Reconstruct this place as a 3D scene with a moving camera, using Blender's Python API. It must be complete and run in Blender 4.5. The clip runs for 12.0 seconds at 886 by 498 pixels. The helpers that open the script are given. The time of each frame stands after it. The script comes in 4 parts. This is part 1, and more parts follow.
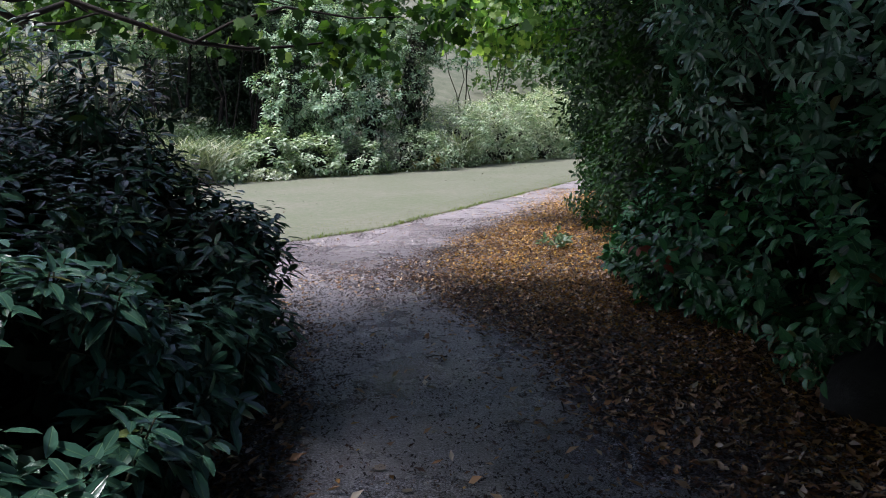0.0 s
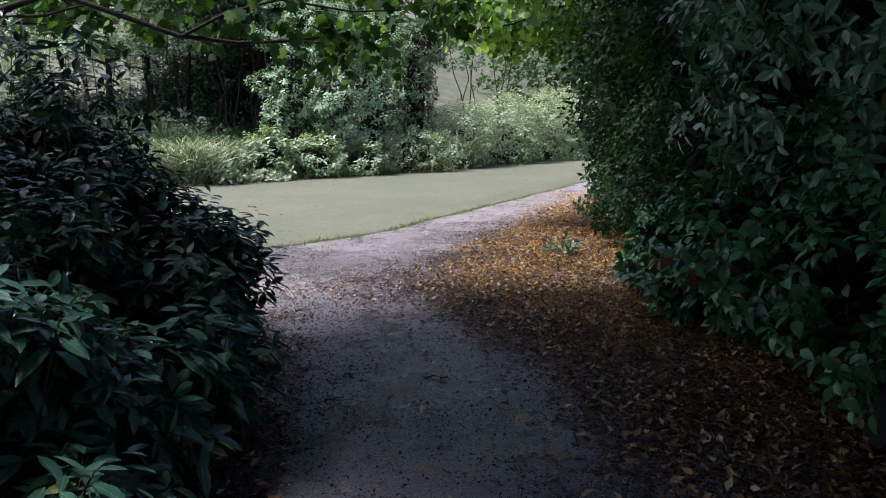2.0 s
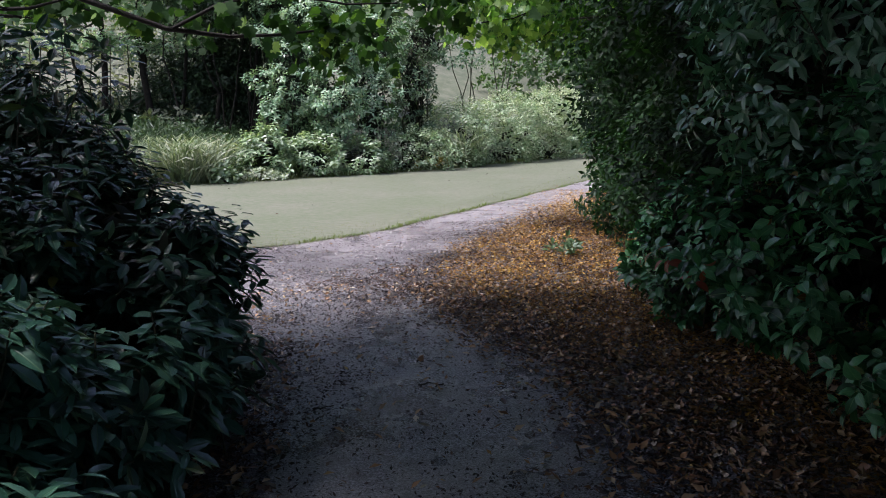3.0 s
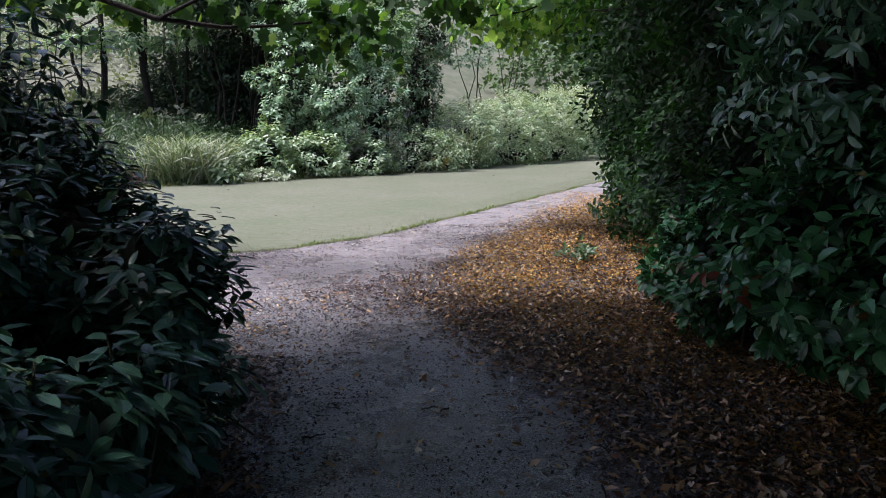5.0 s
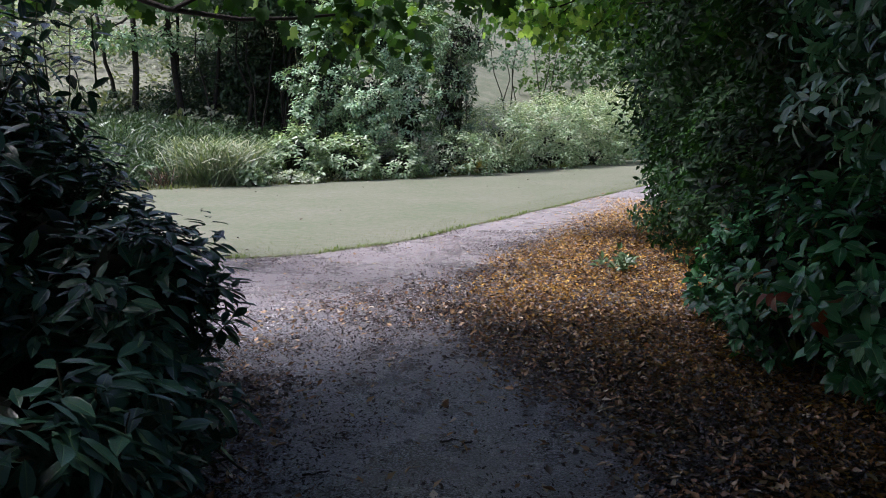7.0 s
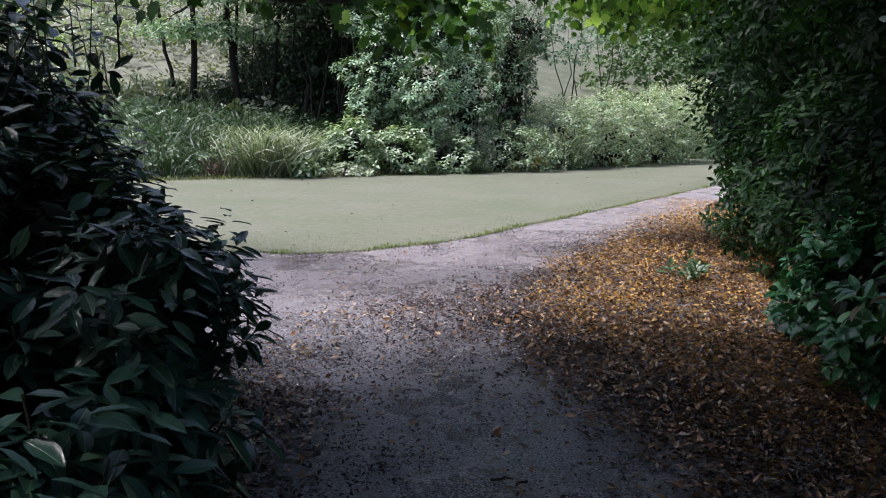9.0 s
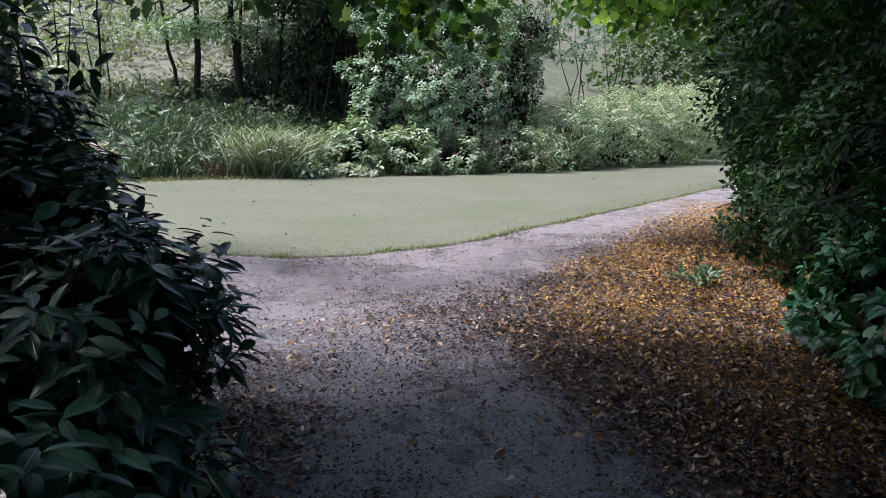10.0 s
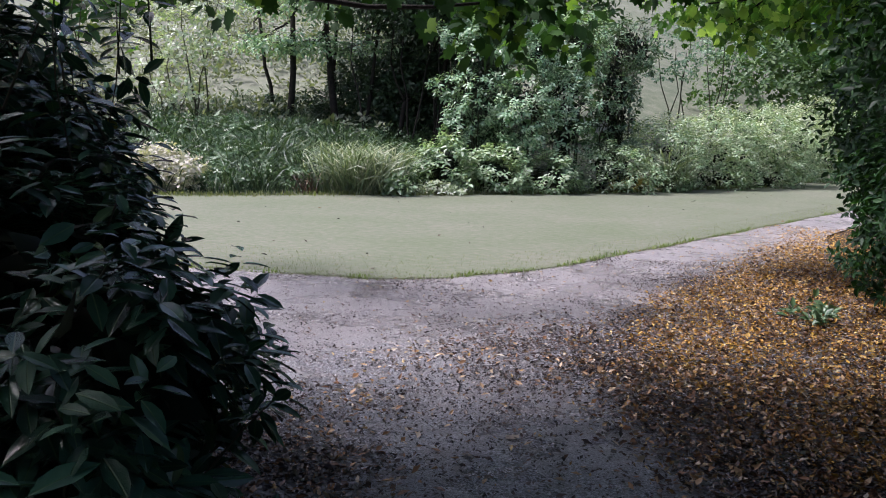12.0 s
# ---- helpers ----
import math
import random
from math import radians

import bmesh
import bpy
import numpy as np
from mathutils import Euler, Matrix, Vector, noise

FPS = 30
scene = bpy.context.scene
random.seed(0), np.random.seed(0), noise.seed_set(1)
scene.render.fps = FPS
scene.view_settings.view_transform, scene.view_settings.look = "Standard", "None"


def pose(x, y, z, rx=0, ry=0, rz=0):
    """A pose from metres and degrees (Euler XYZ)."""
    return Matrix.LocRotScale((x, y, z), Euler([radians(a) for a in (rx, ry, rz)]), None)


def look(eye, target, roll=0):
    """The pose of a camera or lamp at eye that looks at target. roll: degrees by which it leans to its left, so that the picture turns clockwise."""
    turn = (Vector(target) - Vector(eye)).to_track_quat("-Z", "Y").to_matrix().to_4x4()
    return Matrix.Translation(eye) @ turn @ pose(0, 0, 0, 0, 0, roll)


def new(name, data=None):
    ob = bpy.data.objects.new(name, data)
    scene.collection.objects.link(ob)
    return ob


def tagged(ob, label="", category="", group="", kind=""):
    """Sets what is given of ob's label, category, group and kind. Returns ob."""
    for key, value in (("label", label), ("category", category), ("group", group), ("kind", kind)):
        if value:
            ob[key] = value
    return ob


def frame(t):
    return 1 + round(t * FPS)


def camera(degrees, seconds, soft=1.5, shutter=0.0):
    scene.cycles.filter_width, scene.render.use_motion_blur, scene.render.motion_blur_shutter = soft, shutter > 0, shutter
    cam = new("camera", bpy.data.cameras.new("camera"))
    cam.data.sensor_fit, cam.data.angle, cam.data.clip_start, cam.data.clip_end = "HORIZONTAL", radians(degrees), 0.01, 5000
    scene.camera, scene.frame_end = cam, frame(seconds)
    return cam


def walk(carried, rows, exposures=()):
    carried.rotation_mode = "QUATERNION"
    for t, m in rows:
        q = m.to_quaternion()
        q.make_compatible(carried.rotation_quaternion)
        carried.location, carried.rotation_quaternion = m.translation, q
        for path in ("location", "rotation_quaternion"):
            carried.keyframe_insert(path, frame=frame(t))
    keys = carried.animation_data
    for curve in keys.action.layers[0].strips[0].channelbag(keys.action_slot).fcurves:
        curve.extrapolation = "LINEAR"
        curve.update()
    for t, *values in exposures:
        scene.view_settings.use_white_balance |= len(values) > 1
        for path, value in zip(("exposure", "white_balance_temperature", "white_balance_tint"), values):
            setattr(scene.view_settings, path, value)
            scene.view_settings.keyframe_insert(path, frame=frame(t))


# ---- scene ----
cam = camera(55.7, 12.0, soft=1.0)
PATH = [
    (0, (0.029, 0.084, 1.661), (0.03, 2.058, 1.337), -0.6),
    (0.5, (0.022, 0.211, 1.636), (0.014, 2.186, 1.315), -0.5),
    (1, (0.025, 0.311, 1.639), (0.016, 2.285, 1.315), -0.4),
    (1.5, (0.037, 0.444, 1.654), (0.029, 2.418, 1.33), -0.4),
    (2, (0.054, 0.577, 1.641), (0.045, 2.55, 1.319), -0.4),
    (2.5, (0.076, 0.722, 1.609), (0.066, 2.695, 1.285), -0.4),
    (3, (0.081, 0.83, 1.608), (0.071, 2.804, 1.284), -0.4),
    (5, (0.072, 1.345, 1.56), (0.05, 3.319, 1.24), -0.2),
    (5.5, (0.079, 1.48, 1.569), (0.058, 3.454, 1.249), -0.1),
    (6, (0.091, 1.619, 1.568), (0.064, 3.594, 1.249), -0.1),
    (6.5, (0.105, 1.757, 1.532), (0.052, 3.731, 1.214), -0.0),
    (7, (0.11, 1.869, 1.51), (0.008, 3.842, 1.2), 0.1),
    (7.5, (0.111, 2.004, 1.52), (-0.048, 3.972, 1.2), 0.4),
    (9.5, (0.064, 2.504, 1.475), (-0.174, 4.463, 1.151), 1.1),
    (10, (0.068, 2.623, 1.49), (-0.177, 4.581, 1.165), 1.1),
    (10.5, (0.069, 2.753, 1.473), (-0.193, 4.709, 1.151), 1.1),
    (11, (0.075, 2.851, 1.456), (-0.267, 4.8, 1.16), 1.1),
    (11.5, (0.066, 2.98, 1.459), (-0.357, 4.914, 1.174), 1.4),
    (12, (0.059, 3.088, 1.477), (-0.401, 5.012, 1.189), 1.7),
]
EXPOSURES = [(0.0, 1.27, 5850, 18), (12.0, 1.27, 5850, 18)]
walk(cam, [(t, look(eye, target, roll)) for t, eye, target, roll in PATH], EXPOSURES)

# ---- light: bright hazy sky and a veiled high sun ----
SUN_ELEV, SUN_AZ = 60.0, -105.0
world = bpy.data.worlds.new("sky")
scene.world = world
world.use_nodes = True
wn = world.node_tree
bg = wn.nodes["Background"]
sky = wn.nodes.new("ShaderNodeTexSky")
sky.sky_type = "NISHITA"
sky.sun_disc = False
sky.sun_elevation = radians(SUN_ELEV)
sky.sun_rotation = radians(SUN_AZ)
sky.dust_density = 6.0
sky.air_density = 1.0
bg.inputs["Strength"].default_value = 0.08
wn.links.new(sky.outputs["Color"], bg.inputs["Color"])
sun_data = bpy.data.lights.new("sun", "SUN")
sun_data.energy = 2.8
sun_data.angle = radians(18)
sun_data.color = (1.0, 0.95, 0.88)
sun = new("sun", sun_data)
se, sa = radians(SUN_ELEV), radians(SUN_AZ)
sun_dir = Vector((math.sin(sa) * math.cos(se), math.cos(sa) * math.cos(se), math.sin(se)))
sun.matrix_world = look(sun_dir * 60, (0, 0, 0))

rng = np.random.default_rng(7)


# ---- materials ----
def base_mat(name):
    m = bpy.data.materials.new(name)
    m.use_nodes = True
    nt = m.node_tree
    return m, nt, nt.nodes["Principled BSDF"], nt.nodes["Material Output"]


def ramp(nt, fac, stops):
    r = nt.nodes.new("ShaderNodeValToRGB")
    while len(r.color_ramp.elements) < len(stops):
        r.color_ramp.elements.new(0.5)
    for el, (p, c) in zip(r.color_ramp.elements, stops):
        el.position, el.color = p, (*c, 1)
    nt.links.new(fac, r.inputs["Fac"])
    return r.outputs["Color"]


def noise_tex(nt, scale, detail=4.0, rough=0.55, coord="Object"):
    tc = nt.nodes.new("ShaderNodeTexCoord")
    n = nt.nodes.new("ShaderNodeTexNoise")
    n.inputs["Scale"].default_value, n.inputs["Detail"].default_value = scale, detail
    n.inputs["Roughness"].default_value = rough
    nt.links.new(tc.outputs[coord], n.inputs["Vector"])
    return n.outputs["Fac"]


def mix(nt, a, b, fac, mode="MIX"):
    n = nt.nodes.new("ShaderNodeMix")
    n.data_type, n.blend_type = "RGBA", mode
    for sock, v in ((n.inputs["Factor"], fac), (n.inputs["A"], a), (n.inputs["B"], b)):
        if isinstance(v, (int, float)):
            sock.default_value = v
        elif isinstance(v, tuple):
            sock.default_value = (*v, 1)
        else:
            nt.links.new(v, sock)
    return n.outputs["Result"]


def math_node(nt, op, a, b):
    n = nt.nodes.new("ShaderNodeMath")
    n.operation = op
    for sock, v in zip(n.inputs, (a, b)):
        if isinstance(v, (int, float)):
            sock.default_value = v
        else:
            nt.links.new(v, sock)
    return n.outputs[0]


def bump(nt, bsdf, height, strength, dist):
    b = nt.nodes.new("ShaderNodeBump")
    b.inputs["Strength"].default_value, b.inputs["Distance"].default_value = strength, dist
    nt.links.new(height, b.inputs["Height"])
    nt.links.new(b.outputs["Normal"], bsdf.inputs["Normal"])


def leaf_mat(name, stops, rough=0.45, trans=0.25, trans_gain=1.6, spec=0.5, veins=False):
    """Leaf: a colour of its own for each leaf, a blotch, gloss and some light let through."""
    m, nt, b, out = base_mat(name)
    geo = nt.nodes.new("ShaderNodeNewGeometry")
    info = nt.nodes.new("ShaderNodeObjectInfo")
    r = math_node(nt, "FRACT", math_node(nt, "ADD", geo.outputs["Random Per Island"], info.outputs["Random"]), 0)
    col = ramp(nt, r, stops)
    blotch = noise_tex(nt, 9.0, 3.0)
    col = mix(nt, col, tuple(c * 0.55 for c in stops[0][1]), math_node(nt, "MULTIPLY", blotch, 0.5))
    relief = noise_tex(nt, 60.0, 2.0)
    if veins:
        uv = nt.nodes.new("ShaderNodeUVMap")
        uv.uv_map = "blade"
        axis = nt.nodes.new("ShaderNodeSeparateXYZ")
        nt.links.new(uv.outputs["UV"], axis.inputs[0])
        off = math_node(nt, "ABSOLUTE", axis.outputs["X"], 0)
        rib = ramp(nt, off, [(0.0, (1, 1, 1)), (0.022, (0, 0, 0))])
        side = math_node(nt, "SINE", math_node(nt, "MULTIPLY", math_node(nt, "SUBTRACT", axis.outputs["Y"], math_node(nt, "MULTIPLY", off, 0.9)), 58.0), 0)
        col = mix(nt, col, tuple(min(1.0, c * 1.5 + 0.02) for c in stops[-2][1]), math_node(nt, "MULTIPLY", rib, 0.3))
        relief = math_node(nt, "ADD", math_node(nt, "MULTIPLY", relief, 0.6), math_node(nt, "SUBTRACT", math_node(nt, "MULTIPLY", side, 0.05), rib))
    nt.links.new(col, b.inputs["Base Color"])
    b.inputs["Roughness"].default_value = rough
    b.inputs["Specular IOR Level"].default_value = spec
    bump(nt, b, relief, 0.3 if veins else 0.25, 0.004)
    if trans > 0:
        t = nt.nodes.new("ShaderNodeBsdfTranslucent")
        bright = mix(nt, col, (trans_gain * 0.9, trans_gain, trans_gain * 0.35), 1.0, "MULTIPLY")
        nt.links.new(bright, t.inputs["Color"])
        mx = nt.nodes.new("ShaderNodeMixShader")
        mx.inputs["Fac"].default_value = trans
        nt.links.new(b.outputs[0], mx.inputs[1])
        nt.links.new(t.outputs[0], mx.inputs[2])
        nt.links.new(mx.outputs[0], out.inputs["Surface"])
    return m


LAUREL = leaf_mat("laurel_leaf", [(0.0, (0.02, 0.056, 0.036)), (0.5, (0.048, 0.125, 0.078)), (0.9, (0.095, 0.215, 0.132)), (0.985, (0.12, 0.2, 0.07)), (1.0, (0.35, 0.30, 0.05))], 0.27, 0.05, 1.5, 0.65, True)
BROAD_LEAF = leaf_mat("broad_shrub_leaf", [(0.0, (0.022, 0.067, 0.044)), (0.5, (0.052, 0.145, 0.098)), (0.97, (0.115, 0.26, 0.175)), (0.993, (0.16, 0.24, 0.08)), (1.0, (0.4, 0.34, 0.06))], 0.28, 0.05, 1.5, 0.75, True)
RIGHT_LEAF = leaf_mat("glossy_shrub_leaf", [(0.0, (0.02, 0.08, 0.034)), (0.5, (0.068, 0.25, 0.105)), (0.97, (0.16, 0.46, 0.2)), (0.985, (0.22, 0.42, 0.14)), (1.0, (0.3, 0.1, 0.04))], 0.27, 0.1, 1.6, 0.65, True)
RED_LEAF = leaf_mat("withered_red_leaf", [(0.0, (0.16, 0.03, 0.015)), (0.6, (0.3, 0.07, 0.03)), (1.0, (0.42, 0.15, 0.06))], 0.4, 0.15, 1.2, 0.5, True)
LONG_LEAF = leaf_mat("long_shrub_leaf", [(0.0, (0.04, 0.12, 0.07)), (0.5, (0.13, 0.3, 0.19)), (1.0, (0.32, 0.54, 0.4))], 0.27, 0.15, 1.5, 1.0, True)
# shade is put into hedge and maple colours, sunlight into the lime's
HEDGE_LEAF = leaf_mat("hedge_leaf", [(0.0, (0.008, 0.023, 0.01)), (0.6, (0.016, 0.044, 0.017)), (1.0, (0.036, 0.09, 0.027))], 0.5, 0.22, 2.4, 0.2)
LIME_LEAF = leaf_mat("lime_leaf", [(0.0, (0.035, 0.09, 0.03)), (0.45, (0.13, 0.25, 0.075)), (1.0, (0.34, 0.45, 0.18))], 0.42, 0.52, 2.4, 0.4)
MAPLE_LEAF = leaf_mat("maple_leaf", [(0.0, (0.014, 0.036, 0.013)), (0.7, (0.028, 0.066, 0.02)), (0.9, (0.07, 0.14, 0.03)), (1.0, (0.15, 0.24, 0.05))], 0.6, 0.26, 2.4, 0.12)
# near-black: shade inside the shrubs put into the leaf colour
SHADE_FILL = leaf_mat("shade_fill_leaf", [(0.0, (0.008, 0.014, 0.008)), (0.7, (0.016, 0.026, 0.013)), (1.0, (0.035, 0.03, 0.016))], 0.7, 0.0, 1.0, 0.2)
CANOPY_LEAF = leaf_mat("canopy_leaf", [(0.0, (0.04, 0.08, 0.03)), (1.0, (0.07, 0.13, 0.035))], 0.5, 0.12, 1.6)
# elder, bramble and pale herb colours are raised to carry sunlight too
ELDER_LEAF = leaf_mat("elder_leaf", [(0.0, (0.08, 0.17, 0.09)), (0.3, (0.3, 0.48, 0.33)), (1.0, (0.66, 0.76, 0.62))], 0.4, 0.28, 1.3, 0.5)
IVY_LEAF = leaf_mat("ivy_leaf", [(0.0, (0.05, 0.10, 0.05)), (0.6, (0.11, 0.19, 0.09)), (1.0, (0.22, 0.3, 0.18))], 0.4, 0.12, 1.4)
# darker copy of the ivy leaf: shade under the trees put into colour
IVY_SHADED = leaf_mat("shaded_thicket_leaf", [(0.0, (0.02, 0.045, 0.02)), (0.7, (0.035, 0.075, 0.03)), (1.0, (0.07, 0.12, 0.05))], 0.5, 0.1, 1.4)
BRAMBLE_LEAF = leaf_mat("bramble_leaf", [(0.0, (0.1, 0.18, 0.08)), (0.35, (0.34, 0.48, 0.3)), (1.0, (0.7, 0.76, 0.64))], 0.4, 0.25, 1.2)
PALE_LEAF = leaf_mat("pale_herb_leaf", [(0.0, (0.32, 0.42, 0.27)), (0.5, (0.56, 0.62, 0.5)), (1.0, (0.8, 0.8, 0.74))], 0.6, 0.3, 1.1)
WOOD_LEAF = leaf_mat("woodland_leaf", [(0.0, (0.05, 0.10, 0.04)), (0.6, (0.08, 0.15, 0.05)), (1.0, (0.13, 0.2, 0.07))], 0.55, 0.25, 1.6)
SEDGE = leaf_mat("sedge_blade", [(0.0, (0.1, 0.16, 0.08)), (0.5, (0.26, 0.32, 0.19)), (1.0, (0.5, 0.51, 0.4))], 0.42, 0.2, 1.2)
DARK_SEDGE = leaf_mat("dark_sedge_blade", [(0.0, (0.018, 0.042, 0.02)), (0.6, (0.04, 0.08, 0.034)), (1.0, (0.12, 0.17, 0.085))], 0.45, 0.2, 1.3)
GRASS = leaf_mat("grass_blade", [(0.0, (0.12, 0.15, 0.07)), (0.6, (0.18, 0.2, 0.11)), (1.0, (0.25, 0.25, 0.16))], 0.6, 0.45, 1.3)
EDGE_GRASS = leaf_mat("edge_grass_blade", [(0.0, (0.12, 0.19, 0.05)), (0.6, (0.18, 0.25, 0.08)), (1.0, (0.26, 0.27, 0.13))], 0.6, 0.45, 1.5)
MEADOW_BLADE = leaf_mat("meadow_blade", [(0.0, (0.12, 0.145, 0.09)), (0.4, (0.2, 0.225, 0.16)), (1.0, (0.32, 0.33, 0.28))], 0.7, 0.3, 1.1)
FLOWER = leaf_mat("pale_flower", [(0.0, (0.4, 0.42, 0.33)), (0.4, (0.68, 0.62, 0.6)), (1.0, (0.82, 0.75, 0.75))], 0.7, 0.3, 1.1)
FERN_YELLOW = leaf_mat("yellowed_fern", [(0.0, (0.35, 0.25, 0.06)), (1.0, (0.55, 0.42, 0.1))], 0.6, 0.25, 1.2)
LITTER = leaf_mat("fallen_leaf_litter", [(0.0, (0.03, 0.015, 0.012)), (0.5, (0.07, 0.03, 0.02)), (0.74, (0.19, 0.085, 0.032)), (0.87, (0.44, 0.24, 0.07)), (0.96, (0.62, 0.44, 0.16)), (1.0, (0.5, 0.44, 0.36))], 0.45, 0.08, 1.1)
# brighter litter leaf; the drift's sunlit end is partly put into this colour
GOLD_LITTER = leaf_mat("golden_leaf_litter", [(0.0, (0.05, 0.024, 0.012)), (0.3, (0.19, 0.08, 0.02)), (0.58, (0.54, 0.27, 0.04)), (0.9, (0.76, 0.48, 0.09)), (1.0, (0.65, 0.53, 0.33))], 0.5, 0.1, 1.1)
MULCH = leaf_mat("leaf_mulch", [(0.0, (0.012, 0.008, 0.007)), (0.5, (0.04, 0.02, 0.013)), (0.85, (0.13, 0.055, 0.02)), (1.0, (0.3, 0.13, 0.03))], 0.5, 0.0)
PALE_LITTER = leaf_mat("pale_fallen_leaf", [(0.0, (0.2, 0.15, 0.11)), (0.6, (0.33, 0.27, 0.21)), (1.0, (0.42, 0.37, 0.33))], 0.5, 0.05)
TAN_LITTER = leaf_mat("tan_fallen_leaf", [(0.0, (0.22, 0.1, 0.045)), (0.45, (0.5, 0.3, 0.15)), (0.8, (0.68, 0.5, 0.33)), (1.0, (0.72, 0.66, 0.58))], 0.5, 0.05)
DEBRIS = leaf_mat("path_debris", [(0.0, (0.006, 0.004, 0.006)), (0.6, (0.02, 0.012, 0.014)), (0.86, (0.07, 0.035, 0.03)), (0.96, (0.15, 0.075, 0.04)), (1.0, (0.32, 0.27, 0.25))], 0.5, 0.0)


def bark_mat(name, dark, light):
    m, nt, b, out = base_mat(name)
    n = noise_tex(nt, 14.0, 6.0, 0.7)
    nt.links.new(ramp(nt, n, [(0.3, dark), (0.7, light)]), b.inputs["Base Color"])
    b.inputs["Roughness"].default_value = 0.85
    b.inputs["Specular IOR Level"].default_value = 0.2
    bump(nt, b, noise_tex(nt, 40.0, 5.0, 0.7), 0.7, 0.02)
    return m


BARK = bark_mat("bark", (0.012, 0.01, 0.009), (0.032, 0.028, 0.024))
TWIG = bark_mat("twig", (0.035, 0.035, 0.022), (0.08, 0.08, 0.05))


def path_mat():
    """Trodden dark tarmac with fine grit, damp patches and pale dried silty ones."""
    m, nt, b, out = base_mat("path_surface")
    fine = noise_tex(nt, 90.0, 4.0, 0.7)
    mid = noise_tex(nt, 7.0, 5.0, 0.6)
    big = noise_tex(nt, 0.9, 4.0, 0.6)
    col = ramp(nt, fine, [(0.38, (0.03, 0.032, 0.042)), (0.5, (0.162, 0.17, 0.205)), (0.6, (0.5, 0.51, 0.6))])
    col = mix(nt, col, (0.055, 0.048, 0.045), ramp(nt, mid, [(0.52, (0, 0, 0)), (0.66, (0.55, 0.55, 0.55))]))
    col = mix(nt, col, (0.4, 0.36, 0.38), ramp(nt, big, [(0.42, (0, 0, 0)), (0.62, (0.4, 0.4, 0.4))]))
    # the wider lane along the lawn turns paler and pinker, with an uneven border
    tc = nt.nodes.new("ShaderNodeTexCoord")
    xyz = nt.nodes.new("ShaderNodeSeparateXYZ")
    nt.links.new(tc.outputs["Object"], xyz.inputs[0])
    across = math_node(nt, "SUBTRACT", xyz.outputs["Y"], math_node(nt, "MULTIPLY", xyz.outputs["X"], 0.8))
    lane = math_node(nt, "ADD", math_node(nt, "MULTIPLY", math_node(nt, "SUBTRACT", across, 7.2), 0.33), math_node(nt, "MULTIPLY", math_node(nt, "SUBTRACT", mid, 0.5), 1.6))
    lane_tone = ramp(nt, fine, [(0.36, (0.17, 0.145, 0.15)), (0.64, (0.38, 0.335, 0.35))])
    col = mix(nt, col, lane_tone, ramp(nt, lane, [(0.0, (0, 0, 0)), (1.0, (0.85, 0.85, 0.85))]))
    nt.links.new(col, b.inputs["Base Color"])
    wet = ramp(nt, noise_tex(nt, 1.6, 5.0, 0.65), [(0.36, (0.17, 0.17, 0.17)), (0.64, (0.46, 0.46, 0.46))])
    nt.links.new(wet, b.inputs["Roughness"])
    h = math_node(nt, "ADD", noise_tex(nt, 30.0, 6.0, 0.8), math_node(nt, "MULTIPLY", noise_tex(nt, 9.0, 4.0), 1.2))
    bump(nt, b, h, 1.0, 0.026)
    b.inputs["Specular IOR Level"].default_value = 1.0
    return m


def ground_mat(name, stops, scale, rough=0.9, bumps=0.7):
    m, nt, b, out = base_mat(name)
    n = math_node(nt, "ADD", math_node(nt, "MULTIPLY", noise_tex(nt, scale, 6.0, 0.7), 0.65), math_node(nt, "MULTIPLY", noise_tex(nt, scale * 0.06, 4.0), 0.35))
    nt.links.new(ramp(nt, n, stops), b.inputs["Base Color"])
    b.inputs["Roughness"].default_value = rough
    bump(nt, b, noise_tex(nt, scale * 2, 5.0, 0.7), bumps, 0.03)
    return m


PATH_MAT = path_mat()
SOIL = ground_mat("leaf_mould_soil", [(0.3, (0.018, 0.013, 0.01)), (0.55, (0.045, 0.03, 0.02)), (0.75, (0.10, 0.06, 0.03))], 22.0)
LAWN = ground_mat("mown_lawn", [(0.36, (0.085, 0.105, 0.055)), (0.5, (0.113, 0.124, 0.083)), (0.62, (0.148, 0.146, 0.112))], 9.0, 0.9, 0.4)
MEADOW = ground_mat("dry_meadow", [(0.34, (0.055, 0.075, 0.04)), (0.5, (0.11, 0.12, 0.08)), (0.66, (0.165, 0.165, 0.13))], 1.6)
STONE = ground_mat("mossy_stone", [(0.3, (0.015, 0.015, 0.015)), (0.55, (0.035, 0.036, 0.033)), (0.75, (0.03, 0.04, 0.02))], 9.0, 0.8)


# ---- mesh helpers ----
def link_mesh(name, mesh, mat, parent=None, label="", kind=""):
    mesh.materials.append(mat)
    ob = new(name, mesh)
    if parent:
        ob.parent = parent
    return tagged(ob, label, "", "", kind)


def thing(name, at, label, category, group=""):
    e = new(name)
    e.location = at
    e.empty_display_size = 0.2
    return tagged(e, label, category, group)


